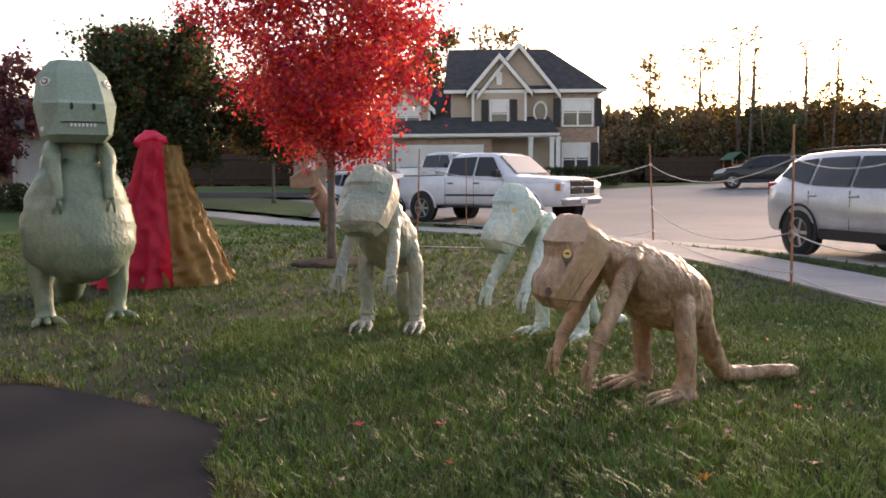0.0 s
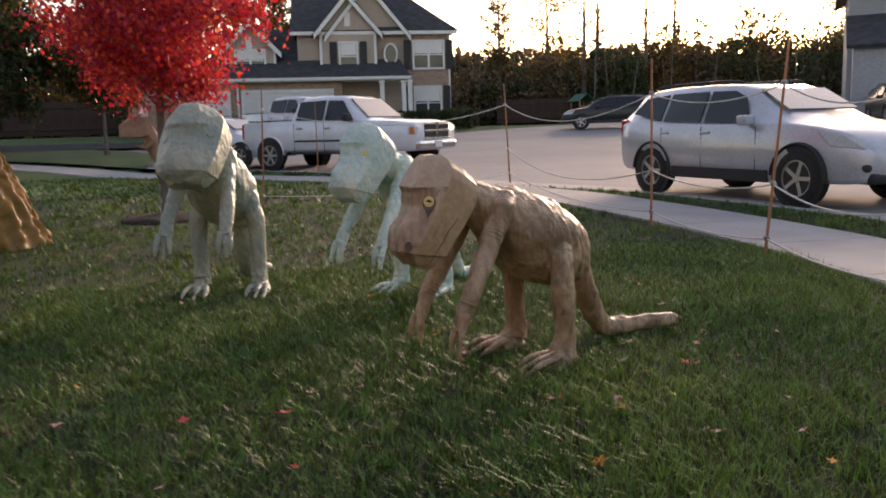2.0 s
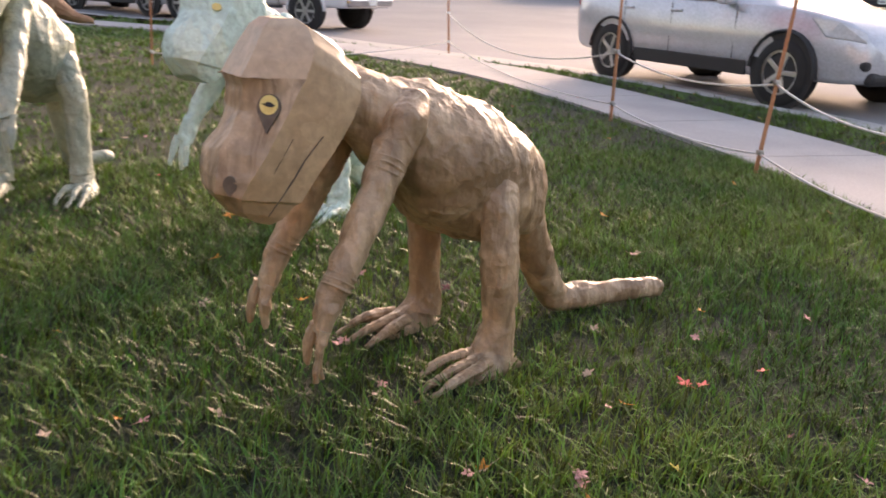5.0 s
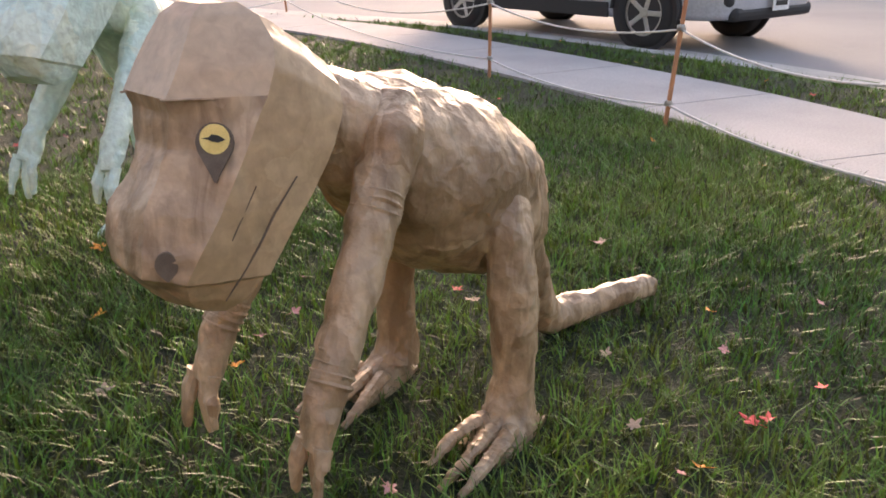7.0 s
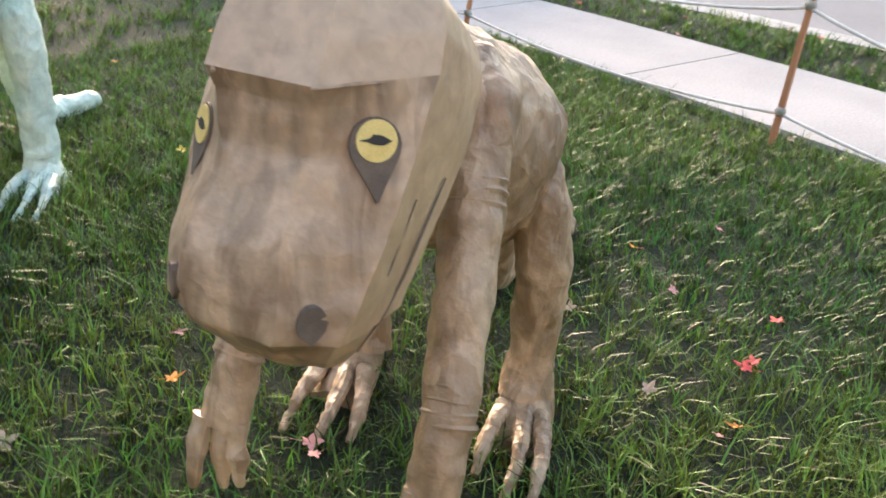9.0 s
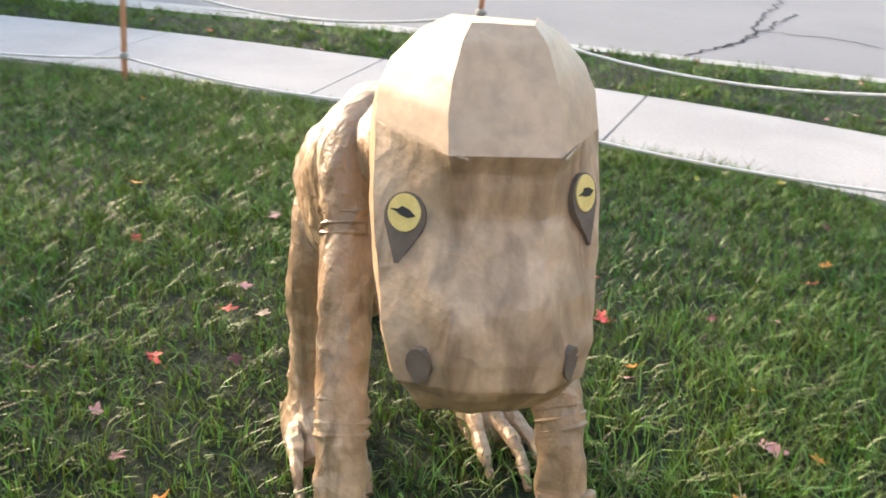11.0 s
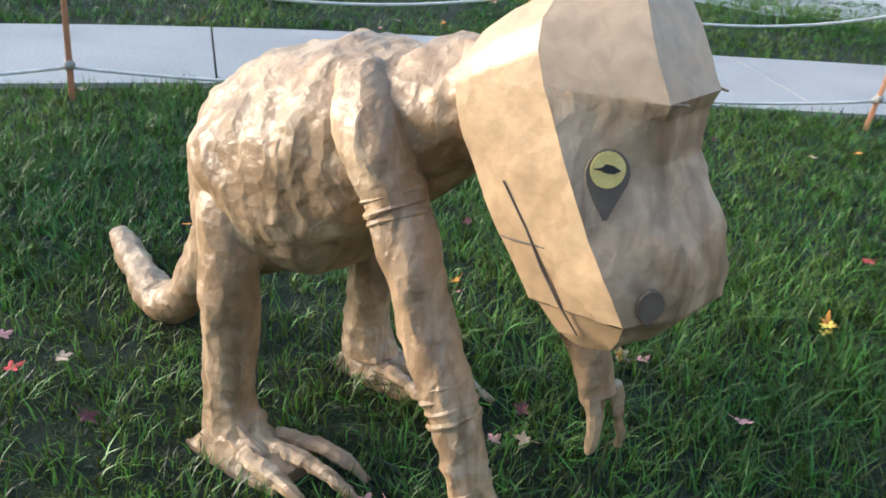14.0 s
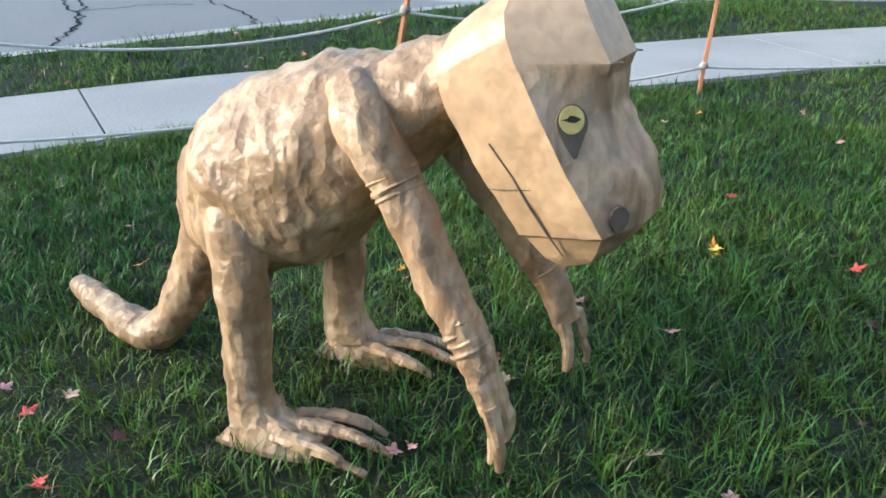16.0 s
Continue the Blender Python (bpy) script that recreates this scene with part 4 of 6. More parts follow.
# ---- draped stand ----
def draped_stand():
    root = thing("draped_stand", "cone-shaped stand draped with bronze satin and red cloth", "draped stand", (-2.66, 10.15, hz(-2.5, 10.15)))

    def folds(bm, base, top, h, a0, a1, n, m, amp, swag, seed, tilt):
        rows = []
        for j in range(m + 1):
            t = j / m
            row = []
            for i in range(n + 1):
                a = a0 + (a1 - a0) * i / n
                r = (base[0] * (1 - t) ** 1.25 + top * (1 - (1 - t) ** 1.25))
                ry = (base[1] * (1 - t) ** 1.25 + top * (1 - (1 - t) ** 1.25))
                wv = amp * (math.sin(a * 17 + seed + 2.0 * noise.noise((a * 2, t * 3, seed))) * 0.5 + 1.2 * noise.noise((a * 4, t * 9 + a * 2.2, seed)))
                sw = swag * math.sin(t * 74 - 5.0 * math.sin(a * 2.0 + seed) + 9 * noise.noise((a * 1.5, t * 3, seed + 2))) * (0.4 + t)
                rr = 1 + (wv + sw)
                row.append(bm.verts.new((math.cos(a) * r * rr + tilt * t, math.sin(a) * ry * rr, h * t + 0.01 + 0.015 * noise.noise((a * 6, 0, seed)) * (1 - t))))
            rows.append(row)
        for p, q in zip(rows, rows[1:]):
            for i in range(n):
                f = bm.faces.new((p[i], p[i + 1], q[i + 1], q[i]))
                f.smooth = True
        return rows
    bm = bmesh.new()
    rows = folds(bm, (0.80, 0.62), 0.20, 1.68, 0, 2 * math.pi, 200, 220, 0.08, 0.024, 1.0, -0.02)
    bm.faces.new(rows[-1][:-1])
    bmesh.ops.solidify(bm, geom=bm.faces[:], thickness=0.006)
    part("satin_drape", bm, M["gold_cloth"], root, "wrinkled bronze satin drape")
    bm = bmesh.new()
    folds(bm, (0.86, 0.72), 0.25, 1.74, radians(172), radians(284), 160, 90, 0.13, 0.010, 4.0, -0.03)
    bmesh.ops.solidify(bm, geom=bm.faces[:], thickness=0.006)
    tube(bm, [(-0.30, -0.10, 1.70), (-0.20, -0.02, 1.79), (-0.08, 0.02, 1.78), (0.03, -0.10, 1.73)], [0.05, 0.085, 0.08, 0.05], 16, wob=0.04, seed=3, sub=4)
    part("red_drape", bm, M["red_cloth"], root, "bright red sheer cloth hanging in folds", smooth=True)


draped_stand()

# ---- vehicles ----


def wheel(parent, x, y, r, wdt, side, spokes=6):
    bm = bmesh.new()
    n = 28
    prof = [(r * 0.66, -wdt / 2), (r * 0.93, -wdt / 2), (r, -wdt / 2 + 0.03), (r, wdt / 2 - 0.03), (r * 0.93, wdt / 2), (r * 0.66, wdt / 2)]
    rings = []
    for k in range(n):
        a = 2 * math.pi * k / n
        rings.append([bm.verts.new((math.cos(a) * q, s, math.sin(a) * q)) for q, s in prof])
    for k in range(n):
        A, B = rings[k], rings[(k + 1) % n]
        for j in range(len(prof) - 1):
            bm.faces.new((A[j], A[j + 1], B[j + 1], B[j])).smooth = True
    bmesh.ops.recalc_face_normals(bm, faces=bm.faces[:])
    w = part("wheel", bm, M["tyre"], parent)
    w.location = (x, y, r)
    bm = bmesh.new()
    o = side * (wdt / 2 - 0.035)
    bmesh.ops.create_cone(bm, cap_ends=True, segments=24, radius1=r * 0.67, radius2=r * 0.67, depth=0.02, matrix=pose(0, o - side * 0.09, 0, 90))
    for f in bm.faces:
        f.material_index = 1
    for k in range(spokes):
        a = 2 * math.pi * k / spokes
        box(bm, (math.cos(a) * r * 0.34, o, math.sin(a) * r * 0.34), (r * 0.62, 0.035, r * 0.15), 0.006, ry=-math.degrees(a))
    bmesh.ops.create_cone(bm, cap_ends=True, segments=16, radius1=r * 0.17, radius2=r * 0.14, depth=0.05, matrix=pose(0, o, 0, 90))
    for k in range(24):
        a = 2 * math.pi * k / 24
        box(bm, (math.cos(a) * r * 0.64, o, math.sin(a) * r * 0.64), (r * 0.08, 0.05, r * 0.18), ry=-math.degrees(a))
    part("rim", bm, [M["alloy"], M["plastic"]], w, "bright alloy rim")
    return w


def body_loft(bm, stations, mi=0):
    """Cross sections along the car: (x, z_bottom, z_belt, half width low, half width belt, z_top, half width top)."""
    rings = []
    for x, zb, zw, hl, hw, zt, ht in stations:
        zm = zb + (zw - zb) * 0.55
        half = [(hl * 0.93, zb), (hl, zb + 0.06), (hw * 1.0 + 0.012, zm), (hw, zw), (hw * 0.985, zw + 0.015), (ht + (hw - ht) * 0.45, zw + (zt - zw) * 0.55), (ht, zt - min(0.05, (zt - zw) * 0.3)), (ht * 0.86, zt)]
        rings.append([(x, y, z) for y, z in half] + [(x, -y, z) for y, z in reversed(half)])
    fs = loft(bm, rings, mi)
    for f in fs:
        f.smooth = True
    bmesh.ops.recalc_face_normals(bm, faces=fs)


def side_panel(bm, quad, t=0.012, mi=0):
    """A thin pane from its corners, proud of the body."""
    c = [Vector(q) for q in quad]
    nrm = (c[1] - c[0]).cross(c[2] - c[0]).normalized()
    ctr = sum(c, Vector()) / len(c)
    out = Vector((ctr.x * 0.0, ctr.y, 0.0))
    if abs(nrm.y) > 0.3 and nrm.dot(out) < 0:
        nrm = -nrm
    prism(bm, [q - nrm * t for q in c], nrm * (t * 1.6), mi)


def suv(loc, rz, paint, label, k=1.0, badge=True):
    """A five-door crossover, x ahead."""
    L = thing("suv", label, "car", loc, rz, "parked vehicles")
    bm = bmesh.new()
    S = [(-2.33, 0.52, 0.78, 0.74, 0.76, 0.82, 0.74), (-2.27, 0.42, 0.98, 0.84, 0.86, 1.06, 0.80), (-2.18, 0.36, 1.06, 0.88, 0.89, 1.30, 0.70), (-1.95, 0.34, 1.08, 0.905, 0.905, 1.60, 0.64), (-1.72, 0.33, 1.08, 0.91, 0.91, 1.665, 0.64),
         (-1.1, 0.30, 1.06, 0.915, 0.915, 1.70, 0.65), (-0.4, 0.28, 1.04, 0.915, 0.915, 1.70, 0.65), (0.15, 0.28, 1.03, 0.915, 0.915, 1.665, 0.63), (0.45, 0.28, 1.03, 0.915, 0.915, 1.58, 0.61), (0.95, 0.28, 1.03, 0.915, 0.915, 1.24, 0.66),
         (1.22, 0.29, 1.02, 0.915, 0.91, 1.075, 0.72), (1.7, 0.30, 0.97, 0.91, 0.89, 1.02, 0.72), (2.1, 0.31, 0.88, 0.88, 0.84, 0.93, 0.68), (2.30, 0.33, 0.74, 0.80, 0.77, 0.80, 0.64), (2.38, 0.42, 0.62, 0.66, 0.64, 0.66, 0.55)]
    body_loft(bm, S)
    part("body", bm, paint, L)
    for s in (1, -1):
        for nm, q in (("window", [(0.60, 0.895, 1.055), (-0.28, 0.90, 1.07), (-0.28, 0.715, 1.58), (0.16, 0.705, 1.57), (0.38, 0.74, 1.46)]), ("window", [(-0.36, 0.90, 1.075), (-1.16, 0.895, 1.10), (-1.16, 0.70, 1.575), (-0.36, 0.715, 1.585)]), ("window", [(-1.24, 0.89, 1.11), (-1.92, 0.86, 1.25), (-1.72, 0.74, 1.52), (-1.24, 0.70, 1.57)])):
            bm = bmesh.new()
            side_panel(bm, [(x, s * (y + 0.012), z) for x, y, z in q])
            part(nm, bm, M["glass_dark"], L)
        bm = bmesh.new()
        box(bm, (0.0, s * 0.915, 0.36), (1.9, 0.03, 0.16), 0.01)
        part("sill", bm, M["plastic"], L, "black plastic sill")
        for x in (-1.42, 1.43):
            bm = bmesh.new()
            pts = [(x + math.cos(radians(a)) * 0.43, s * 0.908, 0.36 + math.sin(radians(a)) * 0.43) for a in range(-5, 186, 14)]
            tube(bm, pts, [(0.022, 0.05)] * len(pts), 8, up=(0, 1, 0))
            bmesh.ops.create_cone(bm, cap_ends=True, segments=28, radius1=0.415, radius2=0.415, depth=0.03, matrix=pose(x, s * 0.905, 0.37, 90))
            part("wheel_arch", bm, M["plastic"], L, "black wheel arch")
            wheel(L, x, s * 0.83, 0.355, 0.23, s, 5)
        bm = new_box((0.62, s * 1.0, 1.10), (0.16, 0.20, 0.15), 0.035)
        part("wing_mirror", bm, paint, L)
        for x in (-0.12, -1.0):
            part("door_handle", new_box((x - 0.12, s * 0.928, 0.93), (0.20, 0.035, 0.035), 0.012), paint, L)
        for x in (0.72, -0.32, -1.2):
            part("door_seam", new_box((x, s * 0.9215, 0.70), (0.008, 0.006, 0.62)), M["plastic"], L)
        bm = bmesh.new()
        tube(bm, [(0.1, s * 0.56, 1.69), (-0.1, s * 0.57, 1.745), (-1.5, s * 0.57, 1.74), (-1.75, s * 0.56, 1.67)], [0.018] * 4, 8, sub=4)
        part("roof_rail", bm, M["plastic"], L, "black roof rail", smooth=True)
        bm = bmesh.new()
        prism(bm, [(2.02, s * 0.885, 0.90), (1.72, s * 0.915, 0.93), (1.90, s * 0.905, 0.76), (2.28, s * 0.78, 0.72), (2.26, s * 0.76, 0.80)], (0.02, s * 0.012, 0.012))
        part("headlight", bm, M["lamp_clear"], L, "clear headlight")
        part("fog_light", new_box((2.24, s * 0.70, 0.50), (0.20, 0.20, 0.10), 0.03), M["plastic"], L)
        part("tail_light", new_box((-2.18, s * 0.80, 1.02), (0.20, 0.16, 0.26), 0.04), M["lamp_red"], L, "red tail light")
    bm = bmesh.new()
    side_panel(bm, [(0.99, 0.62, 1.235), (0.99, -0.62, 1.235), (0.47, -0.58, 1.575), (0.47, 0.58, 1.575)], 0.02)
    part("windscreen", bm, M["glass_car"], L)
    bm = bmesh.new()
    side_panel(bm, [(-2.235, 0.66, 1.22), (-2.235, -0.66, 1.22), (-1.98, -0.60, 1.56), (-1.98, 0.60, 1.56)], 0.03)
    part("rear_window", bm, M["glass_dark"], L)
    bm = bmesh.new()
    for z, hh, hw in ((0.70, 0.07, 0.50), (0.57, 0.10, 0.52)):
        box(bm, (2.34, 0, z), (0.10, hw * 2, hh), 0.02)
    part("grille", bm, M["plastic"], L, "black split grille")
    bm = bmesh.new()
    box(bm, (2.40, 0, 0.635), (0.03, 1.0, 0.03), 0.008)
    part("grille_bar", bm, paint, L)
    part("bumper", new_box((2.22, 0, 0.38), (0.34, 1.5, 0.14), 0.05), M["plastic"], L, "black lower bumper")
    part("number_plate", new_box((2.43, 0, 0.47), (0.012, 0.31, 0.15), 0.004), M["white"], L, "pale number plate with a plain dark bar")
    part("plate_bar", new_box((2.438, 0, 0.47), (0.006, 0.22, 0.05)), M["ink"], L)
    for ob in L.children:
        if ob.name.split(".")[0] != "wheel":
            for v in ob.data.vertices:
                if v.co.z > 1.1:
                    v.co.z = 1.1 + (v.co.z - 1.1) * 0.84
    L.scale = (k, k, k)
    return L


def pickup(loc, rz, paint, label, k=1.0):
    """A crew-cab pickup truck, x ahead."""
    L = thing("pickup_truck", label, "truck", loc, rz, "parked vehicles")
    bm = bmesh.new()
    S = [(-2.88, 0.62, 1.15, 0.93, 0.95, 1.20, 0.93), (-2.80, 0.52, 1.26, 0.98, 0.98, 1.30, 0.955), (-1.30, 0.50, 1.28, 1.0, 1.0, 1.32, 0.96), (-1.06, 0.50, 1.28, 1.0, 1.0, 1.33, 0.96), (-1.02, 0.50, 1.28, 1.0, 1.0, 1.80, 0.72), (-0.85, 0.50, 1.28, 1.0, 1.0, 1.90, 0.70),
         (-0.2, 0.50, 1.27, 1.0, 1.0, 1.935, 0.71), (0.40, 0.50, 1.26, 1.0, 1.0, 1.91, 0.69), (0.62, 0.50, 1.26, 1.0, 1.0, 1.84, 0.67), (1.22, 0.50, 1.25, 1.0, 1.0, 1.36, 0.76), (1.42, 0.50, 1.24, 1.0, 0.99, 1.29, 0.80), (2.2, 0.50, 1.21, 0.99, 0.96, 1.27, 0.76), (2.68, 0.50, 1.14, 0.96, 0.90, 1.20, 0.70), (2.80, 0.55, 1.05, 0.88, 0.84, 1.10, 0.66)]
    body_loft(bm, S)
    part("body", bm, paint, L)
    part("cargo_bed", new_box((-1.98, 0, 1.325), (1.62, 1.70, 0.03), 0.008), M["plastic"], L, "black bed cover")
    for s in (1, -1):
        for q in ([(0.98, 0.985, 1.285), (0.06, 0.99, 1.30), (0.06, 0.775, 1.80), (0.52, 0.765, 1.79)], [(-0.02, 0.99, 1.30), (-0.92, 0.985, 1.32), (-0.88, 0.785, 1.79), (-0.02, 0.775, 1.81)]):
            bm = bmesh.new()
            side_panel(bm, [(x, s * (y + 0.012), z) for x, y, z in q])
            part("window", bm, M["glass_dark"], L)
        for x in (-1.88, 1.75):
            bm = bmesh.new()
            pts = [(x + math.cos(radians(a)) * 0.50, s * 0.985, 0.42 + math.sin(radians(a)) * 0.50) for a in range(0, 181, 12)]
            tube(bm, pts, [(0.03, 0.05)] * len(pts), 8, up=(0, 1, 0))
            part("wheel_arch", bm, paint, L, smooth=True)
            bm = bmesh.new()
            bmesh.ops.create_cone(bm, cap_ends=True, segments=28, radius1=0.48, radius2=0.48, depth=0.03, matrix=pose(x, s * 0.99, 0.45, 90))
            part("wheel_well", bm, M["plastic"], L)
            wheel(L, x, s * 0.90, 0.41, 0.27, s, 6)
        part("wing_mirror", new_box((0.88, s * 1.13, 1.36), (0.16, 0.24, 0.20), 0.04), M["plastic"], L, "black wing mirror")
        for x in (0.10, -0.82):
            part("door_handle", new_box((x + 0.02, s * 1.012, 1.10), (0.22, 0.03, 0.05), 0.012), M["chrome"], L)
        for x in (1.02, 0.02, -1.0):
            part("door_seam", new_box((x, s * 1.006, 0.86), (0.012, 0.012, 0.76)), M["plastic"], L)
        part("trim_strip", new_box((0.0, s * 1.01, 0.78), (1.95, 0.02, 0.05), 0.006), M["plastic"], L)
        part("running_board", new_box((0.0, s * 1.0, 0.47), (2.2, 0.12, 0.06), 0.015), M["plastic"], L)
        part("headlight", new_box((2.68, s * 0.80, 1.00), (0.22, 0.30, 0.22), 0.04), M["lamp_clear"], L, "clear headlight")
        part("indicator_lens", new_box((2.70, s * 0.93, 0.99), (0.14, 0.06, 0.18), 0.02), plain_orange, L, "orange side indicator")
        part("tail_light", new_box((-2.84, s * 0.90, 1.05), (0.10, 0.18, 0.42), 0.03), M["lamp_red"], L, "red tail light")
    bm = bmesh.new()
    side_panel(bm, [(1.25, 0.72, 1.355), (1.25, -0.72, 1.355), (0.66, -0.63, 1.825), (0.66, 0.63, 1.825)], 0.02)
    part("windscreen", bm, M["glass_car"], L)
    bm = bmesh.new()
    for s in (1, -1):
        for z in (0.88, 1.07):
            box(bm, (2.80, s * 0.30, z), (0.06, 0.50, 0.14), 0.02)
    part("grille", bm, M["plastic"], L, "black four-part grille")
    bm = bmesh.new()
    for c, sz in (((2.815, 0, 0.975), (0.05, 1.2, 0.05)), ((2.815, 0, 0.98), (0.05, 0.07, 0.42)), ((2.815, 0, 1.165), (0.05, 1.2, 0.035)), ((2.815, 0, 0.79), (0.05, 1.2, 0.035))):
        box(bm, c, sz, 0.01)
    part("grille_frame", bm, M["chrome"], L, "chrome cross of the grille")
    part("front_bumper", new_box((2.74, 0, 0.64), (0.24, 1.80, 0.22), 0.08), M["chrome"], L, "chrome front bumper")
    part("number_plate", new_box((2.866, 0, 0.64), (0.012, 0.31, 0.15), 0.004), M["white"], L, "pale number plate")
    part("rear_bumper", new_box((-2.92, 0, 0.60), (0.16, 1.84, 0.18), 0.05), M["chrome"], L, "chrome rear bumper")
    L.scale = (k, k, k)
    return L


plain_orange = plain("orange_lens", (0.7, 0.22, 0.05), 0.2, 0, 1.0)
sx, sy = 7.62, 10.72
suv((sx, sy, road_z(sx, sy)), heading(0.43, -2.84), M["car_silver"], "silver crossover car parked by the kerb, black trim")
pickup((3.55, 23.25, road_z(3.5, 23)), heading(0.68, -0.733), M["car_white"], "white crew-cab pickup truck parked at the kerb", 1.03)
suv((18.2, 36.6, road_z(18.2, 36.6)), heading(-0.92, 0.40), M["car_black"], "black crossover car parked across the turning circle", 0.93)
suv((0.35, 26.3, road_z(0.3, 26)), heading(0.72, -0.69), M["car_silver"], "pale silver car parked behind the pickup truck", 0.9)
pickup((3.6, 34.5, road_z(3.6, 34.5)), heading(0.55, -0.83), M["car_silver"], "silver pickup truck standing before the garage")
suv((27.0, 28.2, road_z(27.0, 28.2)), heading(-0.5, -0.86), M["car_black"], "dark car parked beside the grey house")

# ---- the house across the road ----


def window_unit(parent, x, y, z, w, h, panes=(2, 2), shutters=False, arch=False):
    """A sash window facing -y, lower left corner at x, z."""
    wn_ = part("window", new_box((x + w / 2, y - 0.02, z + h / 2), (w - 0.10, 0.04, h - 0.10)), M["window"], parent)
    bm = bmesh.new()
    t = 0.11
    for c, s in (((x + w / 2, y - 0.05, z), (w + t, 0.10, t)), ((x + w / 2, y - 0.05, z + h), (w + t, 0.10, t)), ((x, y - 0.05, z + h / 2), (t, 0.10, h - t)), ((x + w, y - 0.05, z + h / 2), (t, 0.10, h - t))):
        box(bm, c, s)
    for i in range(1, panes[0]):
        box(bm, (x + w * i / panes[0], y - 0.055, z + h / 2), (0.10, 0.07, h - t))
    for j in range(1, panes[1]):
        box(bm, (x + w / 2, y - 0.048, z + h * j / panes[1]), (w - t, 0.06, 0.06))
    part("frame", bm, M["trim"], wn_, "white window frame")
    part("blind", new_box((x + w / 2, y - 0.045, z + h * 0.76), (w - 0.14, 0.012, h * 0.42)), M["trim"], wn_, "half-lowered pale blind")
    if shutters:
        for s, n_ in ((x - 0.34, "shutter"), (x + w + 0.34, "shutter")):
            bm = bmesh.new()
            box(bm, (s, y - 0.04, z + h / 2), (0.40, 0.06, h + 0.1), 0.01)
            for q in range(9):
                box(bm, (s, y - 0.075, z + 0.1 + (h - 0.2) * q / 8), (0.30, 0.02, 0.05))
            part(n_, bm, M["shutter"], parent, "black louvred shutter")


def slope(bm, pts, t=0.16):
    c = [Vector(p) for p in pts]
    nrm = (c[1] - c[0]).cross(c[2] - c[0]).normalized()
    if nrm.z < 0:
        nrm = -nrm
    prism(bm, c, nrm * t)


def gable(parent, x0, x1, y, z0, z1, depth, wall_mat, name="gable"):
    """A gable wall facing -y with its roof and white barge boards."""
    xm = (x0 + x1) / 2
    bm = bmesh.new()
    prism(bm, [(x0, y, z0), (x1, y, z0), (xm, y, z1)], (0, 0.2, 0))
    g = part(name, bm, wall_mat, parent)
    bm = bmesh.new()
    e = 0.35
    k = (z1 - z0) / (xm - x0)
    for s in (-1, 1):
        xe = xm + s * (xm - x0 + e)
        slope(bm, [(xm, y - e, z1 + 0.05), (xe, y - e, z0 - k * e + 0.05), (xe, y + depth, z0 - k * e + 0.05), (xm, y + depth, z1 + 0.05)], 0.14)
    part("roof", bm, M["roof"], parent, "dark shingle gable roof")
    bm = bmesh.new()
    for s in (-1, 1):
        xe = xm + s * (xm - x0 + e)
        prism(bm, [(xm, y - e - 0.06, z1 + 0.20), (xe, y - e - 0.06, z0 - k * e + 0.20), (xe, y - e - 0.06, z0 - k * e - 0.10), (xm, y - e - 0.06, z1 - 0.12)], (0, 0.055, 0))
    part("barge_board", bm, M["trim"], parent, "white barge boards")


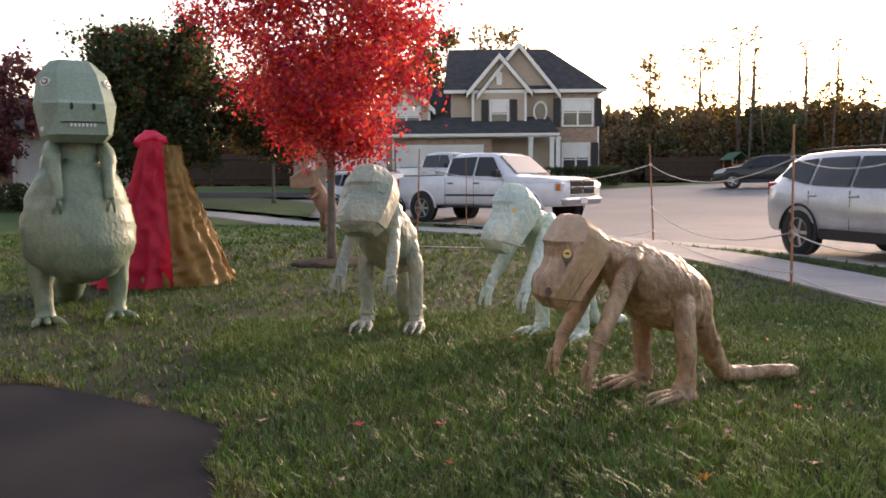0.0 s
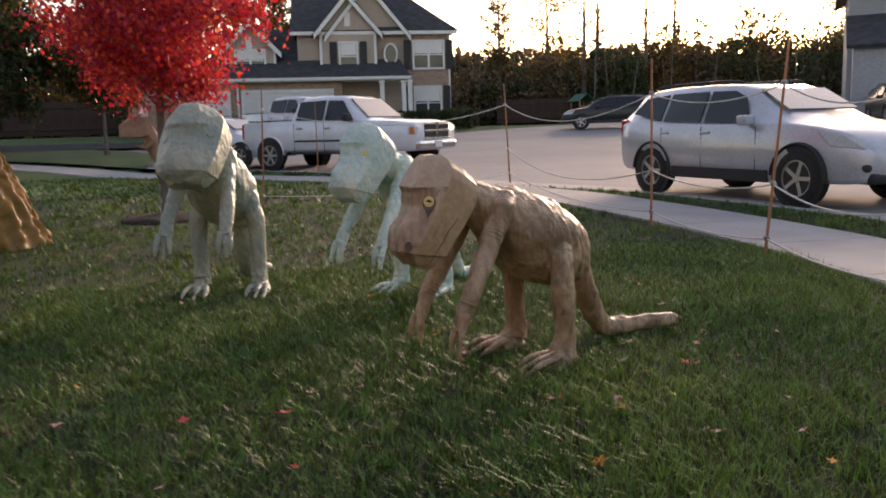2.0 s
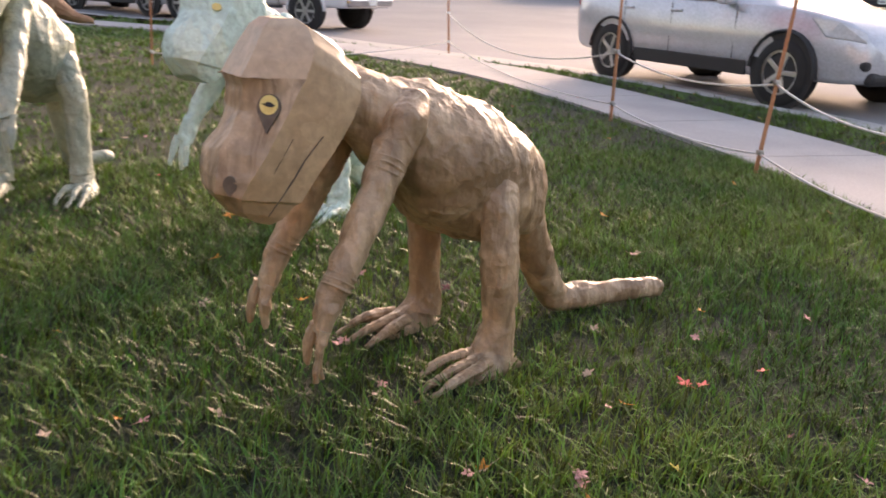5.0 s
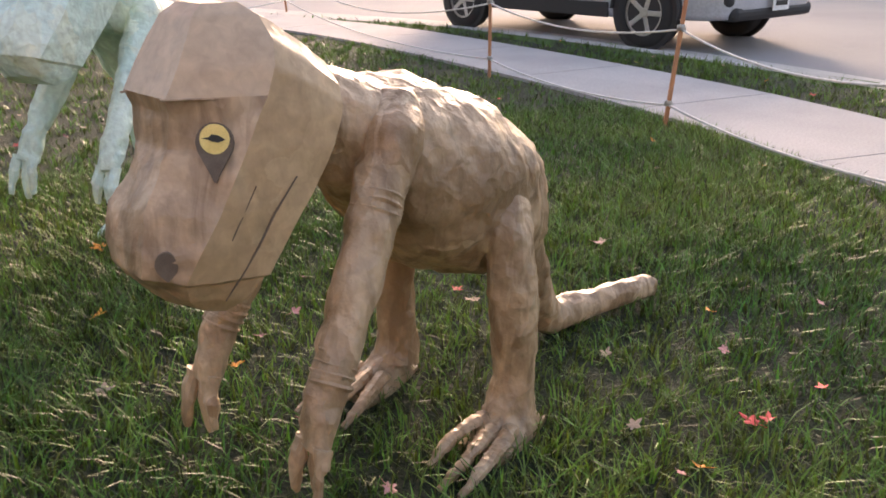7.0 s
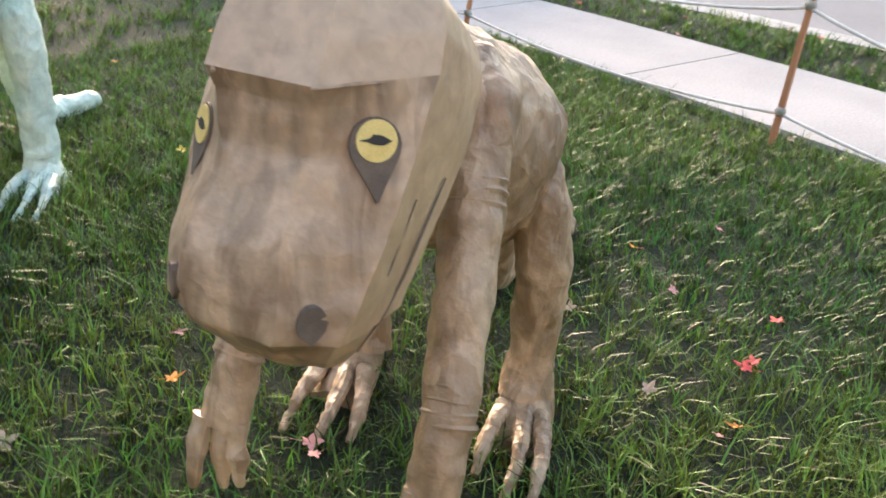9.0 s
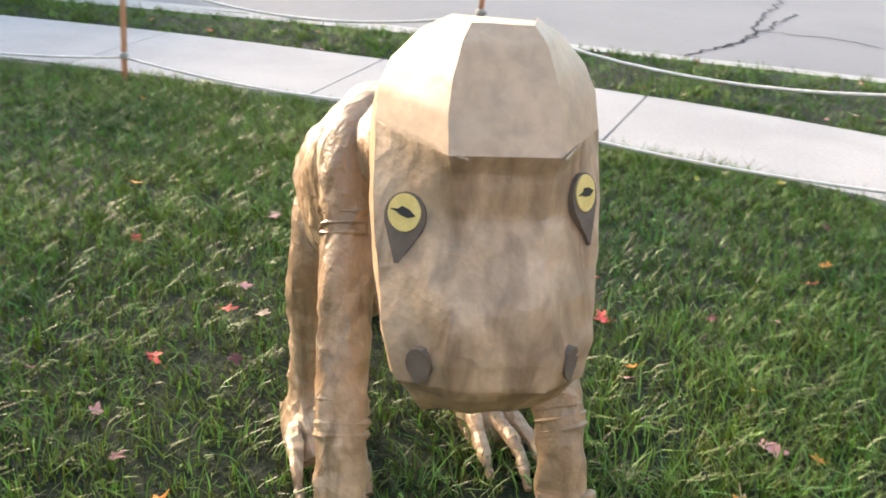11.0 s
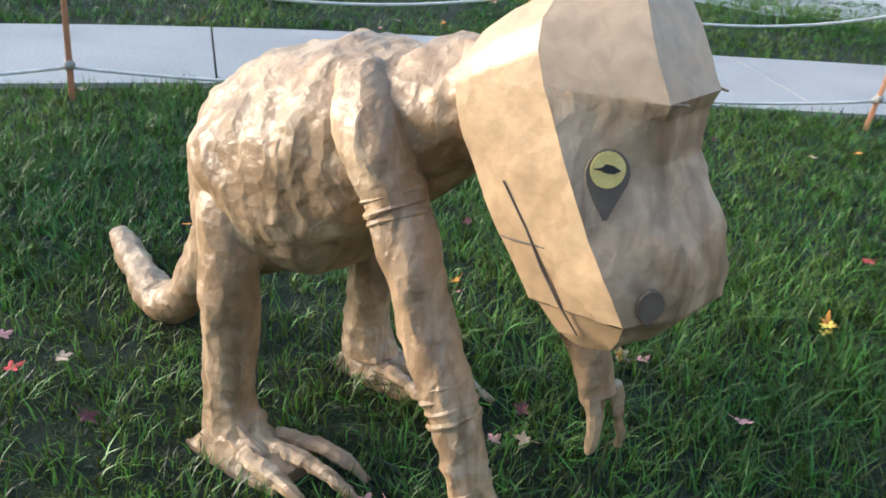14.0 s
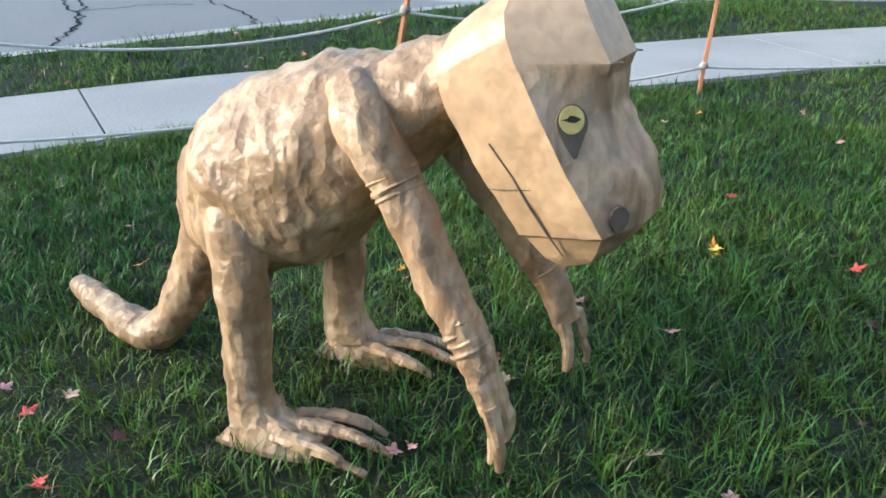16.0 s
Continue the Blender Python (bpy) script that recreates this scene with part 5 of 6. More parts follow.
def main_house():
    H = thing("house", "two-storey tan house with brick, dark roofs and white gables", "house", (7.35, 46.0, 1.0), -6.0)
    H.scale = (0.955, 0.955, 0.955)
    bm = bmesh.new()
    box(bm, (1.55, 4.0, 2.75), (8.6, 8.0, 5.5))
    part("wall", bm, M["siding"], H, "tan horizontal siding")
    bm = bmesh.new()
    for q in range(26):
        box(bm, (1.55, -0.004, 2.9 + q * 0.10), (8.6, 0.012, 0.012))
    part("siding_lap", bm, M["siding"], H)
    part("wall", new_box((4.55, -0.11, 2.75), (2.6, 0.22, 5.5)), M["brick"], H, "mixed red and buff brick")
    part("wall", new_box((-3.9, 1.55, 1.45), (6.9, 6.2, 2.9)), M["brick"], H, "mixed red and buff brick")
    part("wall", new_box((1.3, 0.35, 1.4), (3.9, 0.1, 2.8)), M["brick"], H, "mixed red and buff brick")
    # hipped main roof
    bm = bmesh.new()
    x0, x1, y0, y1, ze, zr = -3.15, 6.25, -0.5, 8.4, 5.42, 8.35
    a, b, c, d = (x0, y0, ze), (x1, y0, ze), (x1, y1, ze), (x0, y1, ze)
    r0, r1 = (x0 + 0.3, 3.9, zr), (x1 - 3.0, 3.9, zr)
    slope(bm, [a, b, r1, r0])
    slope(bm, [b, c, r1])
    slope(bm, [c, d, r0, r1])
    part("roof", bm, M["roof"], H, "dark shingle main roof")
    bm = bmesh.new()
    prism(bm, [(x0 + 0.28, y0 + 0.5, ze), (x0 + 0.28, y1 - 0.5, ze), (x0 + 0.28, 3.9, zr - 0.1)], (-0.15, 0, 0))
    part("gable", bm, M["siding"], H)
    part("fascia", new_box((1.55, -0.52, 5.43), (9.4, 0.08, 0.22)), M["trim"], H, "white fascia board")
    part("corner_board", new_box((5.83, -0.22, 2.75), (0.10, 0.08, 5.5)), M["trim"], H)
    # front gables, the large one behind and the small one before it
    gable(H, -0.9, 3.25, -0.28, 5.45, 8.0, 3.5, M["siding"])
    part("bay", new_box((0.05, -0.25, 4.25), (3.1, 0.52, 2.7)), M["siding"], H)
    gable(H, -1.5, 1.6, -0.55, 5.55, 7.35, 2.5, M["siding"])
    for x in (-1.47, 1.57):
        part("corner_board", new_box((x, -0.54, 4.2), (0.14, 0.08, 2.7)), M["trim"], H)
    for x, z, y in ((0.05, 6.15, -0.56), (-5.4, 4.9, -0.36)):
        part("gable_vent", new_box((x, y - 0.03, z), (0.32, 0.06, 0.75), 0.01), M["trim"], H, "white gable vent")
    window_unit(H, -0.45, -0.52, 3.35, 1.0, 1.55, (1, 2), True)
    window_unit(H, 3.75, -0.23, 3.42, 1.75, 1.55, (2, 2), True)
    window_unit(H, 3.75, -0.23, 0.55, 1.55, 1.85, (2, 2), True)
    window_unit(H, -0.2, 0.29, 0.6, 0.95, 1.7, (1, 2), True)
    # oval window
    bm = bmesh.new()
    pts = [(2.45 + 0.36 * math.cos(t * math.pi / 12), -0.30, 4.25 + 0.56 * math.sin(t * math.pi / 12)) for t in range(25)]
    tube(bm, pts, [0.06] * 25, 8, caps=False, up=(0, 1, 0))
    ov = part("oval_window", bm, M["trim"], H, "white oval window surround", smooth=True)
    bm = bmesh.new()
    bmesh.ops.create_cone(bm, cap_ends=True, segments=24, radius1=0.34, radius2=0.34, depth=0.05, matrix=pose(2.45, -0.30, 4.25, 90) @ Matrix.Diagonal((1, 1.6, 1, 1)))
    part("pane", bm, M["window"], ov)
    # garage wing: low roof, dormer gable, two doors
    bm = bmesh.new()
    slope(bm, [(-7.7, -2.0, 2.85), (3.3, -2.0, 2.85), (2.9, 0.5, 4.05), (-7.4, 0.5, 4.05)])
    slope(bm, [(-7.7, 0.2, 3.9), (-2.4, 0.2, 3.9), (-2.9, 3.2, 5.9), (-6.8, 3.2, 5.9)])
    slope(bm, [(-7.7, -2.0, 2.85), (-7.7, 5.0, 2.85), (-6.8, 3.2, 5.9)])
    part("roof", bm, M["roof"], H, "dark shingle porch and garage roof")
    part("gutter", new_box((-2.2, -2.04, 2.86), (11.1, 0.12, 0.14)), M["trim"], H, "white gutter")
    part("soffit", new_box((-2.2, -1.3, 2.76), (10.9, 1.4, 0.06)), M["trim"], H)
    gable(H, -6.7, -4.0, -0.30, 4.55, 5.95, 3.0, M["siding"])
    part("dormer", new_box((-5.35, 0.6, 3.9), (2.7, 1.8, 1.5)), M["siding"], H)
    for x in (-6.68, -4.02):
        part("corner_board", new_box((x, -0.32, 3.9), (0.14, 0.08, 1.4)), M["trim"], H)
    window_unit(H, -6.15, -0.30, 3.42, 1.6, 1.15, (2, 2))
    for x, w in ((-7.9, 2.5), (-3.4, 4.6)):
        g = part("garage_door", new_box((x, -1.56, 1.08), (w, 0.08, 2.16)), M["door_white"], H, "white panelled garage door")
        for r in range(4):
            for q in range(int(w / 0.6)):
                part("panel", new_box((x - w / 2 + 0.3 + q * (w - 0.1) / int(w / 0.6), -1.605, 0.3 + r * 0.53), (0.46, 0.02, 0.36)), M["door_white"], g)
        bm = bmesh.new()
        for c, s in (((x, -1.60, 2.24), (w + 0.4, 0.10, 0.18)), ((x - w / 2 - 0.1, -1.60, 1.08), (0.18, 0.10, 2.16)), ((x + w / 2 + 0.1, -1.60, 1.08), (0.18, 0.10, 2.16))):
            box(bm, c, s)
        part("door_frame", bm, M["trim"], g, "white surround")
    part("wall", new_box((-9.6, 2.2, 1.45), (4.4, 7.2, 2.9)), M["brick"], H, "mixed red and buff brick")
    bm = bmesh.new()
    slope(bm, [(-12.2, -2.0, 2.85), (-7.6, -2.0, 2.85), (-8.2, 2.4, 5.2), (-11.6, 2.4, 5.2)])
    part("roof", bm, M["roof"], H, "dark shingle roof")
    part("downpipe", new_box((-6.05, -1.66, 1.4), (0.10, 0.10, 2.7)), M["trim"], H, "white downpipe")
    for x in (1.75, 3.30, 2.95):
        bm = bmesh.new()
        box(bm, (x, -1.75, 1.4), (0.24, 0.24, 2.7), 0.02)
        box(bm, (x, -1.75, 0.15), (0.34, 0.34, 0.3), 0.02)
        box(bm, (x, -1.75, 2.65), (0.34, 0.34, 0.14), 0.02)
        part("porch_column", bm, M["trim"], H, "white porch column")
    part("porch_floor", new_box((1.8, -0.9, 0.1), (4.2, 2.1, 0.2)), M["concrete"], H)
    dr = part("front_door", new_box((2.15, 0.27, 1.2), (0.95, 0.08, 2.1), 0.01), M["shutter"], H, "dark front door")
    bm = bmesh.new()
    for x in (1.60, 2.70):
        box(bm, (x, 0.26, 1.25), (0.10, 0.12, 2.3))
    box(bm, (2.15, 0.26, 2.36), (1.2, 0.12, 0.12))
    part("door_frame", bm, M["trim"], dr, "white door frame")
    part("side_light", new_box((2.95, 0.28, 1.25), (0.3, 0.06, 1.9)), M["trim"], dr)


main_house()


def grey_house():
    H = thing("house", "grey-sided two-storey house seen at the edge of the street", "house", (36, 35, 1.0), 50)
    part("wall", new_box((0, 0, 3.1), (10, 9, 6.2)), M["siding_grey"], H, "grey lapped siding")
    bm = bmesh.new()
    for q in range(40):
        box(bm, (-5.004, 0, 0.3 + q * 0.15), (0.03, 9.0, 0.02))
        box(bm, (0, -4.504, 0.3 + q * 0.15), (10, 0.03, 0.02))
    part("siding_lap", bm, M["siding_grey"], H)
    part("wall", new_box((-6.5, 1.2, 1.6), (3.2, 6.2, 3.2)), M["siding_grey"], H, "grey lapped siding")
    bm = bmesh.new()
    slope(bm, [(-5.5, -5, 6.1), (5.5, -5, 6.1), (4, 0, 8.6), (-4, 0, 8.6)])
    slope(bm, [(-5.5, 5, 6.1), (5.5, 5, 6.1), (4, 0, 8.6), (-4, 0, 8.6)])
    slope(bm, [(-5.5, -5, 6.1), (-5.5, 5, 6.1), (-4, 0, 8.6)])
    slope(bm, [(-8.4, -2.2, 3.0), (-8.4, 4.6, 3.0), (-5.0, 4.6, 4.6), (-5.0, -2.2, 4.6)])
    part("roof", bm, M["roof"], H, "dark shingle roof")
    for y in (-2.6, 1.8):
        w = part("window", new_box((-5.03, y, 4.6), (0.06, 1.0, 1.4)), M["window"], H)
        bm = bmesh.new()
        for c, s in (((-5.05, y, 5.3), (0.1, 1.2, 0.12)), ((-5.05, y, 3.9), (0.1, 1.2, 0.12)), ((-5.05, y - 0.55, 4.6), (0.1, 0.1, 1.4)), ((-5.05, y + 0.55, 4.6), (0.1, 0.1, 1.4)), ((-5.055, y, 4.6), (0.08, 1.0, 0.07))):
            box(bm, c, s)
        part("frame", bm, M["trim"], w, "white window frame")


grey_house()


def white_house():
    H = thing("house", "pale neighbouring house with a lit window behind trees", "house", (-13.5, 33.0, 0.3), 8)
    part("wall", new_box((0, 3, 1.5), (9.0, 6, 3.0)), M["trim"], H, "white siding")
    bm = bmesh.new()
    slope(bm, [(-5, -0.5, 2.9), (5, -0.5, 2.9), (5, 3, 4.4), (-5, 3, 4.4)])
    slope(bm, [(-5, 6.5, 2.9), (5, 6.5, 2.9), (5, 3, 4.4), (-5, 3, 4.4)])
    part("roof", bm, M["roof"], H, "dark shingle roof")
    part("garage_door", new_box((2.6, -0.03, 1.1), (2.6, 0.06, 2.2)), M["door_white"], H, "white garage door")
    for x in (-3.2, -1.2):
        window_unit(H, x, -0.01, 0.9, 1.2, 1.5, (2, 2))


white_house()

def home():
    """The drive's house, behind the viewer: an unseen volume added to block low sky light."""
    H = thing("house", "unseen plain two-storey house at the head of the drive, blocking low sky light", "house", (-8.0, -13.0, 0.0), 4)
    part("wall", new_box((0, 0, 2.8), (15, 8, 5.6)), M["siding"], H, "tan siding")
    bm = bmesh.new()
    slope(bm, [(-8, -4.6, 5.5), (8, -4.6, 5.5), (5, 0, 8.2), (-5, 0, 8.2)])
    slope(bm, [(-8, 4.6, 5.5), (8, 4.6, 5.5), (5, 0, 8.2), (-5, 0, 8.2)])
    slope(bm, [(-8, -4.6, 5.5), (-8, 4.6, 5.5), (-5, 0, 8.2)])
    slope(bm, [(8, -4.6, 5.5), (8, 4.6, 5.5), (5, 0, 8.2)])
    part("roof", bm, M["roof"], H, "dark shingle roof")
    part("garage_door", new_box((-2.6, 4.03, 1.1), (4.8, 0.06, 2.2)), M["door_white"], H, "white garage door")


home()

# ---- fences, playhouse ----


def board_fence(p, q, h, label):
    F = thing("fence", label, "fence", (0, 0, 0))
    p, q = Vector((*p, 0)), Vector((*q, 0))
    n = int((q - p).length / 0.6)
    a = math.degrees(math.atan2(q.y - p.y, q.x - p.x))
    me = None
    for i in range(n):
        c = p.lerp(q, (i + 0.5) / n)
        bm = new_box((0, 0, h / 2), (0.66, 0.03, h - 0.02 * (i % 2)))
        o = part("board", bm, M["fence"], F)
        o.matrix_world = pose(c.x, c.y + 0.034 * (i % 2), hz(c.x, c.y), 0, 0, a)
    for z in (0.3, h - 0.3):
        bm = bmesh.new()
        tube(bm, [(v.x, v.y, hz(v.x, v.y) + z) for v in (p, p.lerp(q, 0.5), q)], [0.05] * 3, 6)
        part("rail", bm, M["fence"], F)


board_fence((18, 52), (40, 50), 1.5, "dark wooden board fence along the woods")
board_fence((-14, 46), (3.0, 49), 1.7, "dark wooden board fence behind the lawns")


def playhouse():
    P = thing("playhouse", "small wooden playhouse with a green pitched roof", "playhouse", (23.4, 50.8, 1.05), 10)
    P.scale = (0.6, 0.6, 0.6)
    for x in (-0.8, 0.8):
        for y in (-0.8, 0.8):
            part("post", new_box((x, y, 1.2), (0.12, 0.12, 2.4)), M["cardboard"], P)
    part("deck", new_box((0, 0, 1.2), (1.8, 1.8, 0.1)), M["cardboard"], P)
    part("wall", new_box((0, -0.8, 1.55), (1.7, 0.05, 0.6)), M["cardboard"], P)
    bm = bmesh.new()
    slope(bm, [(-1.1, -1.1, 2.3), (-1.1, 1.1, 2.3), (0, 1.1, 3.1), (0, -1.1, 3.1)], 0.06)
    slope(bm, [(1.1, -1.1, 2.3), (1.1, 1.1, 2.3), (0, 1.1, 3.1), (0, -1.1, 3.1)], 0.06)
    part("roof", bm, plain("green_canvas", (0.03, 0.13, 0.08), 0.7), P, "green pitched roof")


playhouse()

# ---- trees ----


def leaf_quads(centres, size, rng_, jitter, flat=0.0):
    """Small bent leaves, one quad each, spread round centres."""
    n = len(centres)
    c = centres + rng_.normal(0, jitter, (n, 3))
    a = rng_.normal(0, 1, (n, 3))
    a /= np.linalg.norm(a, axis=1)[:, None]
    b = rng_.normal(0, 1, (n, 3))
    b[:, 2] *= 1 - flat
    b -= (b * a).sum(1)[:, None] * a
    b /= np.linalg.norm(b, axis=1)[:, None]
    s = size * rng_.uniform(0.6, 1.35, (n, 1))
    q = np.stack([c - a * s, c + b * s * 0.62, c + a * s, c - b * s * 0.62], 1)
    return q.reshape(-1, 3)


def tree(name, label, loc, h, trunk_r, crown, n_leaf, size, mats, seed, first=0.3, spread=1.0, limbs=26, mix=(1.0,), weep=0.0, parts_label="", cluster=0.0):
    """Trunk, tapered limbs and twigs, a crown of single leaves. crown: (centre height, radius across, radius up)."""
    r = random.Random(seed)
    g = np.random.default_rng(seed)
    T = thing(name, label, "tree", (loc[0], loc[1], hz(*loc) - 0.02))
    cz, cr, ch = crown
    bm = bmesh.new()
    pts = [Vector((0.03 * h * 0.1 * math.sin(3 * t), 0.02 * h * 0.1 * math.cos(4 * t), h * 0.92 * t)) for t in (0, 0.05, 0.15, 0.3, 0.5, 0.7, 0.85, 1)]
    tube(bm, pts, [trunk_r * f for f in (1.5, 1.1, 0.95, 0.85, 0.62, 0.38, 0.2, 0.06)], 10, wob=trunk_r * 0.12)
    tips = []
    for i in range(limbs):
        t = first + (0.93 - first) * (i + 0.5) / limbs
        p0 = Vector((0, 0, h * 0.92 * t))
        a = i * 2.4 + r.uniform(-0.4, 0.4)
        zz = (p0.z - cz) / ch
        reach = cr * math.sqrt(max(0.08, 1 - min(1, abs(zz + 0.15)) ** 2)) * r.uniform(0.7, 1.05) * spread
        up = r.uniform(0.35, 0.8) * reach
        p1 = p0 + Vector((math.cos(a) * reach * 0.5, math.sin(a) * reach * 0.5, up * 0.6))
        p2 = p0 + Vector((math.cos(a + 0.15) * reach, math.sin(a + 0.15) * reach, up - weep * reach))
        rr = trunk_r * 0.34 * (1 - 0.6 * t)
        tube(bm, [p0, p1, p2], [rr, rr * 0.6, rr * 0.15], 6)
        for j in range(7):
            s = r.uniform(0.25, 1.0)
            b0 = p0.lerp(p1, s * 2) if s < 0.5 else p1.lerp(p2, s * 2 - 1)
            d = Vector((r.gauss(0, 1), r.gauss(0, 1), r.gauss(0.25, 0.7))).normalized() * reach * r.uniform(0.16, 0.42)
            tube(bm, [b0, b0 + d * 0.5 + Vector((0, 0, 0.03)), b0 + d], [rr * 0.3, rr * 0.2, rr * 0.06], 4, caps=False)
            for s2 in (0.4, 0.7, 1.0):
                tips.append(b0 + d * s2)
        tips += [p2, p1.lerp(p2, 0.5)]
    part("trunk", bm, M["bark"], T, "grey-brown bark", smooth=True)
    if n_leaf:
        tp = np.array([tuple(v) for v in tips])
        k = len(mats)
        w = np.array(mix[:k], float)
        w /= w.sum()
        for m, f in zip(mats, w):
            nn = int(n_leaf * f)
            idx = g.integers(0, len(tp), nn)
            co = leaf_quads(tp[idx], size, g, cluster or cr * 0.085)
            arrays_mesh("crown", co, 4, M[m], T)
    return T


tree("maple_tree", "young red maple with a slim trunk and vivid red crown", (-0.73, 12.1), 5.7, 0.064, (3.9, 2.0, 2.35), 46000, 0.037, ["leaf_red", "leaf_red2"], 3, 0.27, 1.0, 50, (0.65, 0.35))
bm = bmesh.new()
bmesh.ops.create_uvsphere(bm, u_segments=32, v_segments=10, radius=1.0, matrix=pose(0, 0, 0) @ Matrix.Diagonal((0.62, 0.62, 0.10, 1)))
for v in bm.verts:
    v.co += noise.noise_vector(v.co * 6) * 0.03
mulch = part("mulch_ring", bm, M["mulch"], None, smooth=True)
mulch.location = (-0.73, 12.1, hz(-0.73, 12.1))
tagged(mulch, "low ring of dark mulch round the maple trunk", "mulch", kind="structure")
tree("shade_tree", "broad dark green tree turning red at its top", (-7.7, 30.5), 6.3, 0.14, (3.3, 2.8, 2.8), 52000, 0.090, ["leaf_dark", "leaf_gold", "leaf_red2"], 5, 0.14, 1.0, 44, (0.91, 0.06, 0.03))
tree("street_tree", "young tree with gold and green autumn leaves", (-3.6, 31.5), 4.6, 0.07, (3.0, 2.3, 1.6), 18000, 0.065, ["leaf_gold", "leaf_dark"], 6, 0.34, 1.0, 30, (0.55, 0.45))
tree("plum_tree", "dark purple-leaved ornamental tree", (-12.9, 30.0), 5.4, 0.10, (3.6, 1.6, 1.9), 5500, 0.10, ["leaf_purple"], 7, 0.25, 1.0, 30)
for i, (x, y, h, c) in enumerate(((3.5, 56, 11.5, 3.2), (9.5, 60, 12.0, 2.6), (-1.5, 58, 10.5, 3.2))):
    tree("background_tree", "tall tree behind the house with thin gold leaves", (x, y), h, 0.2, (h * 0.62, c, h * 0.35), 4200 if i == 0 else 1500, 0.17, ["leaf_gold", "leaf_dark"], 20 + i, 0.3, 1.0, 26, (0.6, 0.4))
for i, (x, y, h) in enumerate(((24.0, 58, 11.0), (27.4, 59, 13.2), (29.0, 60, 13.8), (32.0, 58, 11.6), (35.6, 60, 13.0), (21.0, 60, 10.4), (41, 58, 9.5), (47, 55, 9.8))):
    tree("bare_tree", "tall thin tree, nearly bare, against the sky", (x, y), h, 0.21, (h * 0.62, 1.7 if i not in (0, 7) else 2.6, h * 0.36), 420 if i not in (0, 5, 6, 7) else 1500, 0.11, ["leaf_gold"], 40 + i, 0.3, 0.75, 24)


def woods():
    """The far woods: many small leaf clumps and stems in one piece."""
    g = np.random.default_rng(77)
    cs, mats = [], []
    allq = {"leaf_brown": [], "leaf_dark": [], "leaf_gold": []}
    def clump(x, y, h, w, n, size, k, base):
        u = g.normal(0, 1, (n, 3))
        u /= np.linalg.norm(u, axis=1)[:, None]
        rr = g.uniform(0.3, 1.0, (n, 1)) ** 0.5
        p = u * rr * np.array([w, w, h * 0.5]) + np.array([x, y, base + h * 0.5])
        p += np.sin(p * 2.1 + x) * 0.35
        allq[k].append(leaf_quads(p, size, g, 0.12))
    keys = ("leaf_brown", "leaf_dark", "leaf_gold")
    for i in range(170):
        x = g.uniform(14, 75)
        clump(x, 63 - (x - 14) * 0.30 + g.uniform(-5, 7), g.uniform(4.2, 7.0) + 1.6 * (x > 34), g.uniform(1.3, 2.6), 700, 0.15, keys[int(g.choice(3, p=[0.45, 0.27, 0.28]))], 0.8)
    for i in range(150):
        x = g.uniform(12, 85)
        clump(x, 72 - (x - 14) * 0.30 + g.uniform(-3, 3), g.uniform(5.0, 7.2), g.uniform(2.0, 3.0), 380, 0.42, keys[int(g.choice(3, p=[0.55, 0.4, 0.05]))], 0.3)
    for i in range(80):
        x = g.uniform(-45, 14)
        clump(x, 66 + g.uniform(-4, 4), g.uniform(4.0, 6.5), g.uniform(2.0, 3.2), 420, 0.36, keys[int(g.choice(3, p=[0.3, 0.6, 0.1]))], 0.3)
    # unseen clumps behind and to both sides, added to block light from the horizon
    for i in range(90):
        a_ = g.uniform(0.0, 1.0)
        x, y = 48 - 96 * a_, -38 + 9 * math.sin(a_ * 7) + g.uniform(-4, 4)
        clump(x, y, g.uniform(7, 11), g.uniform(2.6, 4.0), 260, 0.55, keys[int(g.choice(3, p=[0.3, 0.5, 0.2]))], 0.0)
    for i in range(60):
        y = g.uniform(-36, 30)
        clump(-34 + g.uniform(-4, 4), y, g.uniform(7, 11), g.uniform(2.6, 4.0), 260, 0.55, keys[int(g.choice(3, p=[0.3, 0.5, 0.2]))], 0.0)
        clump(54 + g.uniform(-4, 4), y, g.uniform(6, 9), g.uniform(2.6, 4.0), 260, 0.55, keys[int(g.choice(3, p=[0.4, 0.4, 0.2]))], 0.0)
    W = thing("woods", "brown and dark green autumn woods along the horizon, with an unseen light-blocking ring", "woods", (0, 0, 0), kind="stuff")
    for k, v in allq.items():
        arrays_mesh("foliage", np.concatenate(v), 4, M[k], W)
    bm = bmesh.new()
    r = random.Random(8)
    for i in range(120):
        x = r.uniform(14, 75)
        y = 61 - (x - 14) * 0.30 + r.uniform(-4, 6)
        h = r.uniform(4, 8.5)
        tube(bm, [(x, y, 0.8), (x + r.uniform(-0.2, 0.2), y, h * 0.5), (x + r.uniform(-0.4, 0.4), y, h)], [0.10, 0.07, 0.02], 5, caps=False)
    part("stems", bm, M["bark"], W)


woods()


def hedge(x, y, lx, ly, h, seed, key, label):
    g = np.random.default_rng(seed)
    n = int(1600 * lx * ly * h)
    p = g.uniform(-0.5, 0.5, (n, 3)) * np.array([lx, ly, h]) + np.array([x, y, h / 2 + hz(x, y)])
    p += np.sin(p * 5) * 0.08
    o = arrays_mesh("hedge", leaf_quads(p, 0.06, g, 0.05), 4, M[key], None)
    tagged(o, label, "hedge")


hedge(11.5, 43.0, 4.0, 0.9, 0.9, 1, "leaf_dark", "low dark shrubs before the brick house")
hedge(-11.8, 29.0, 3.6, 0.9, 0.9, 2, "leaf_dark", "clipped dark hedge before the pale house")
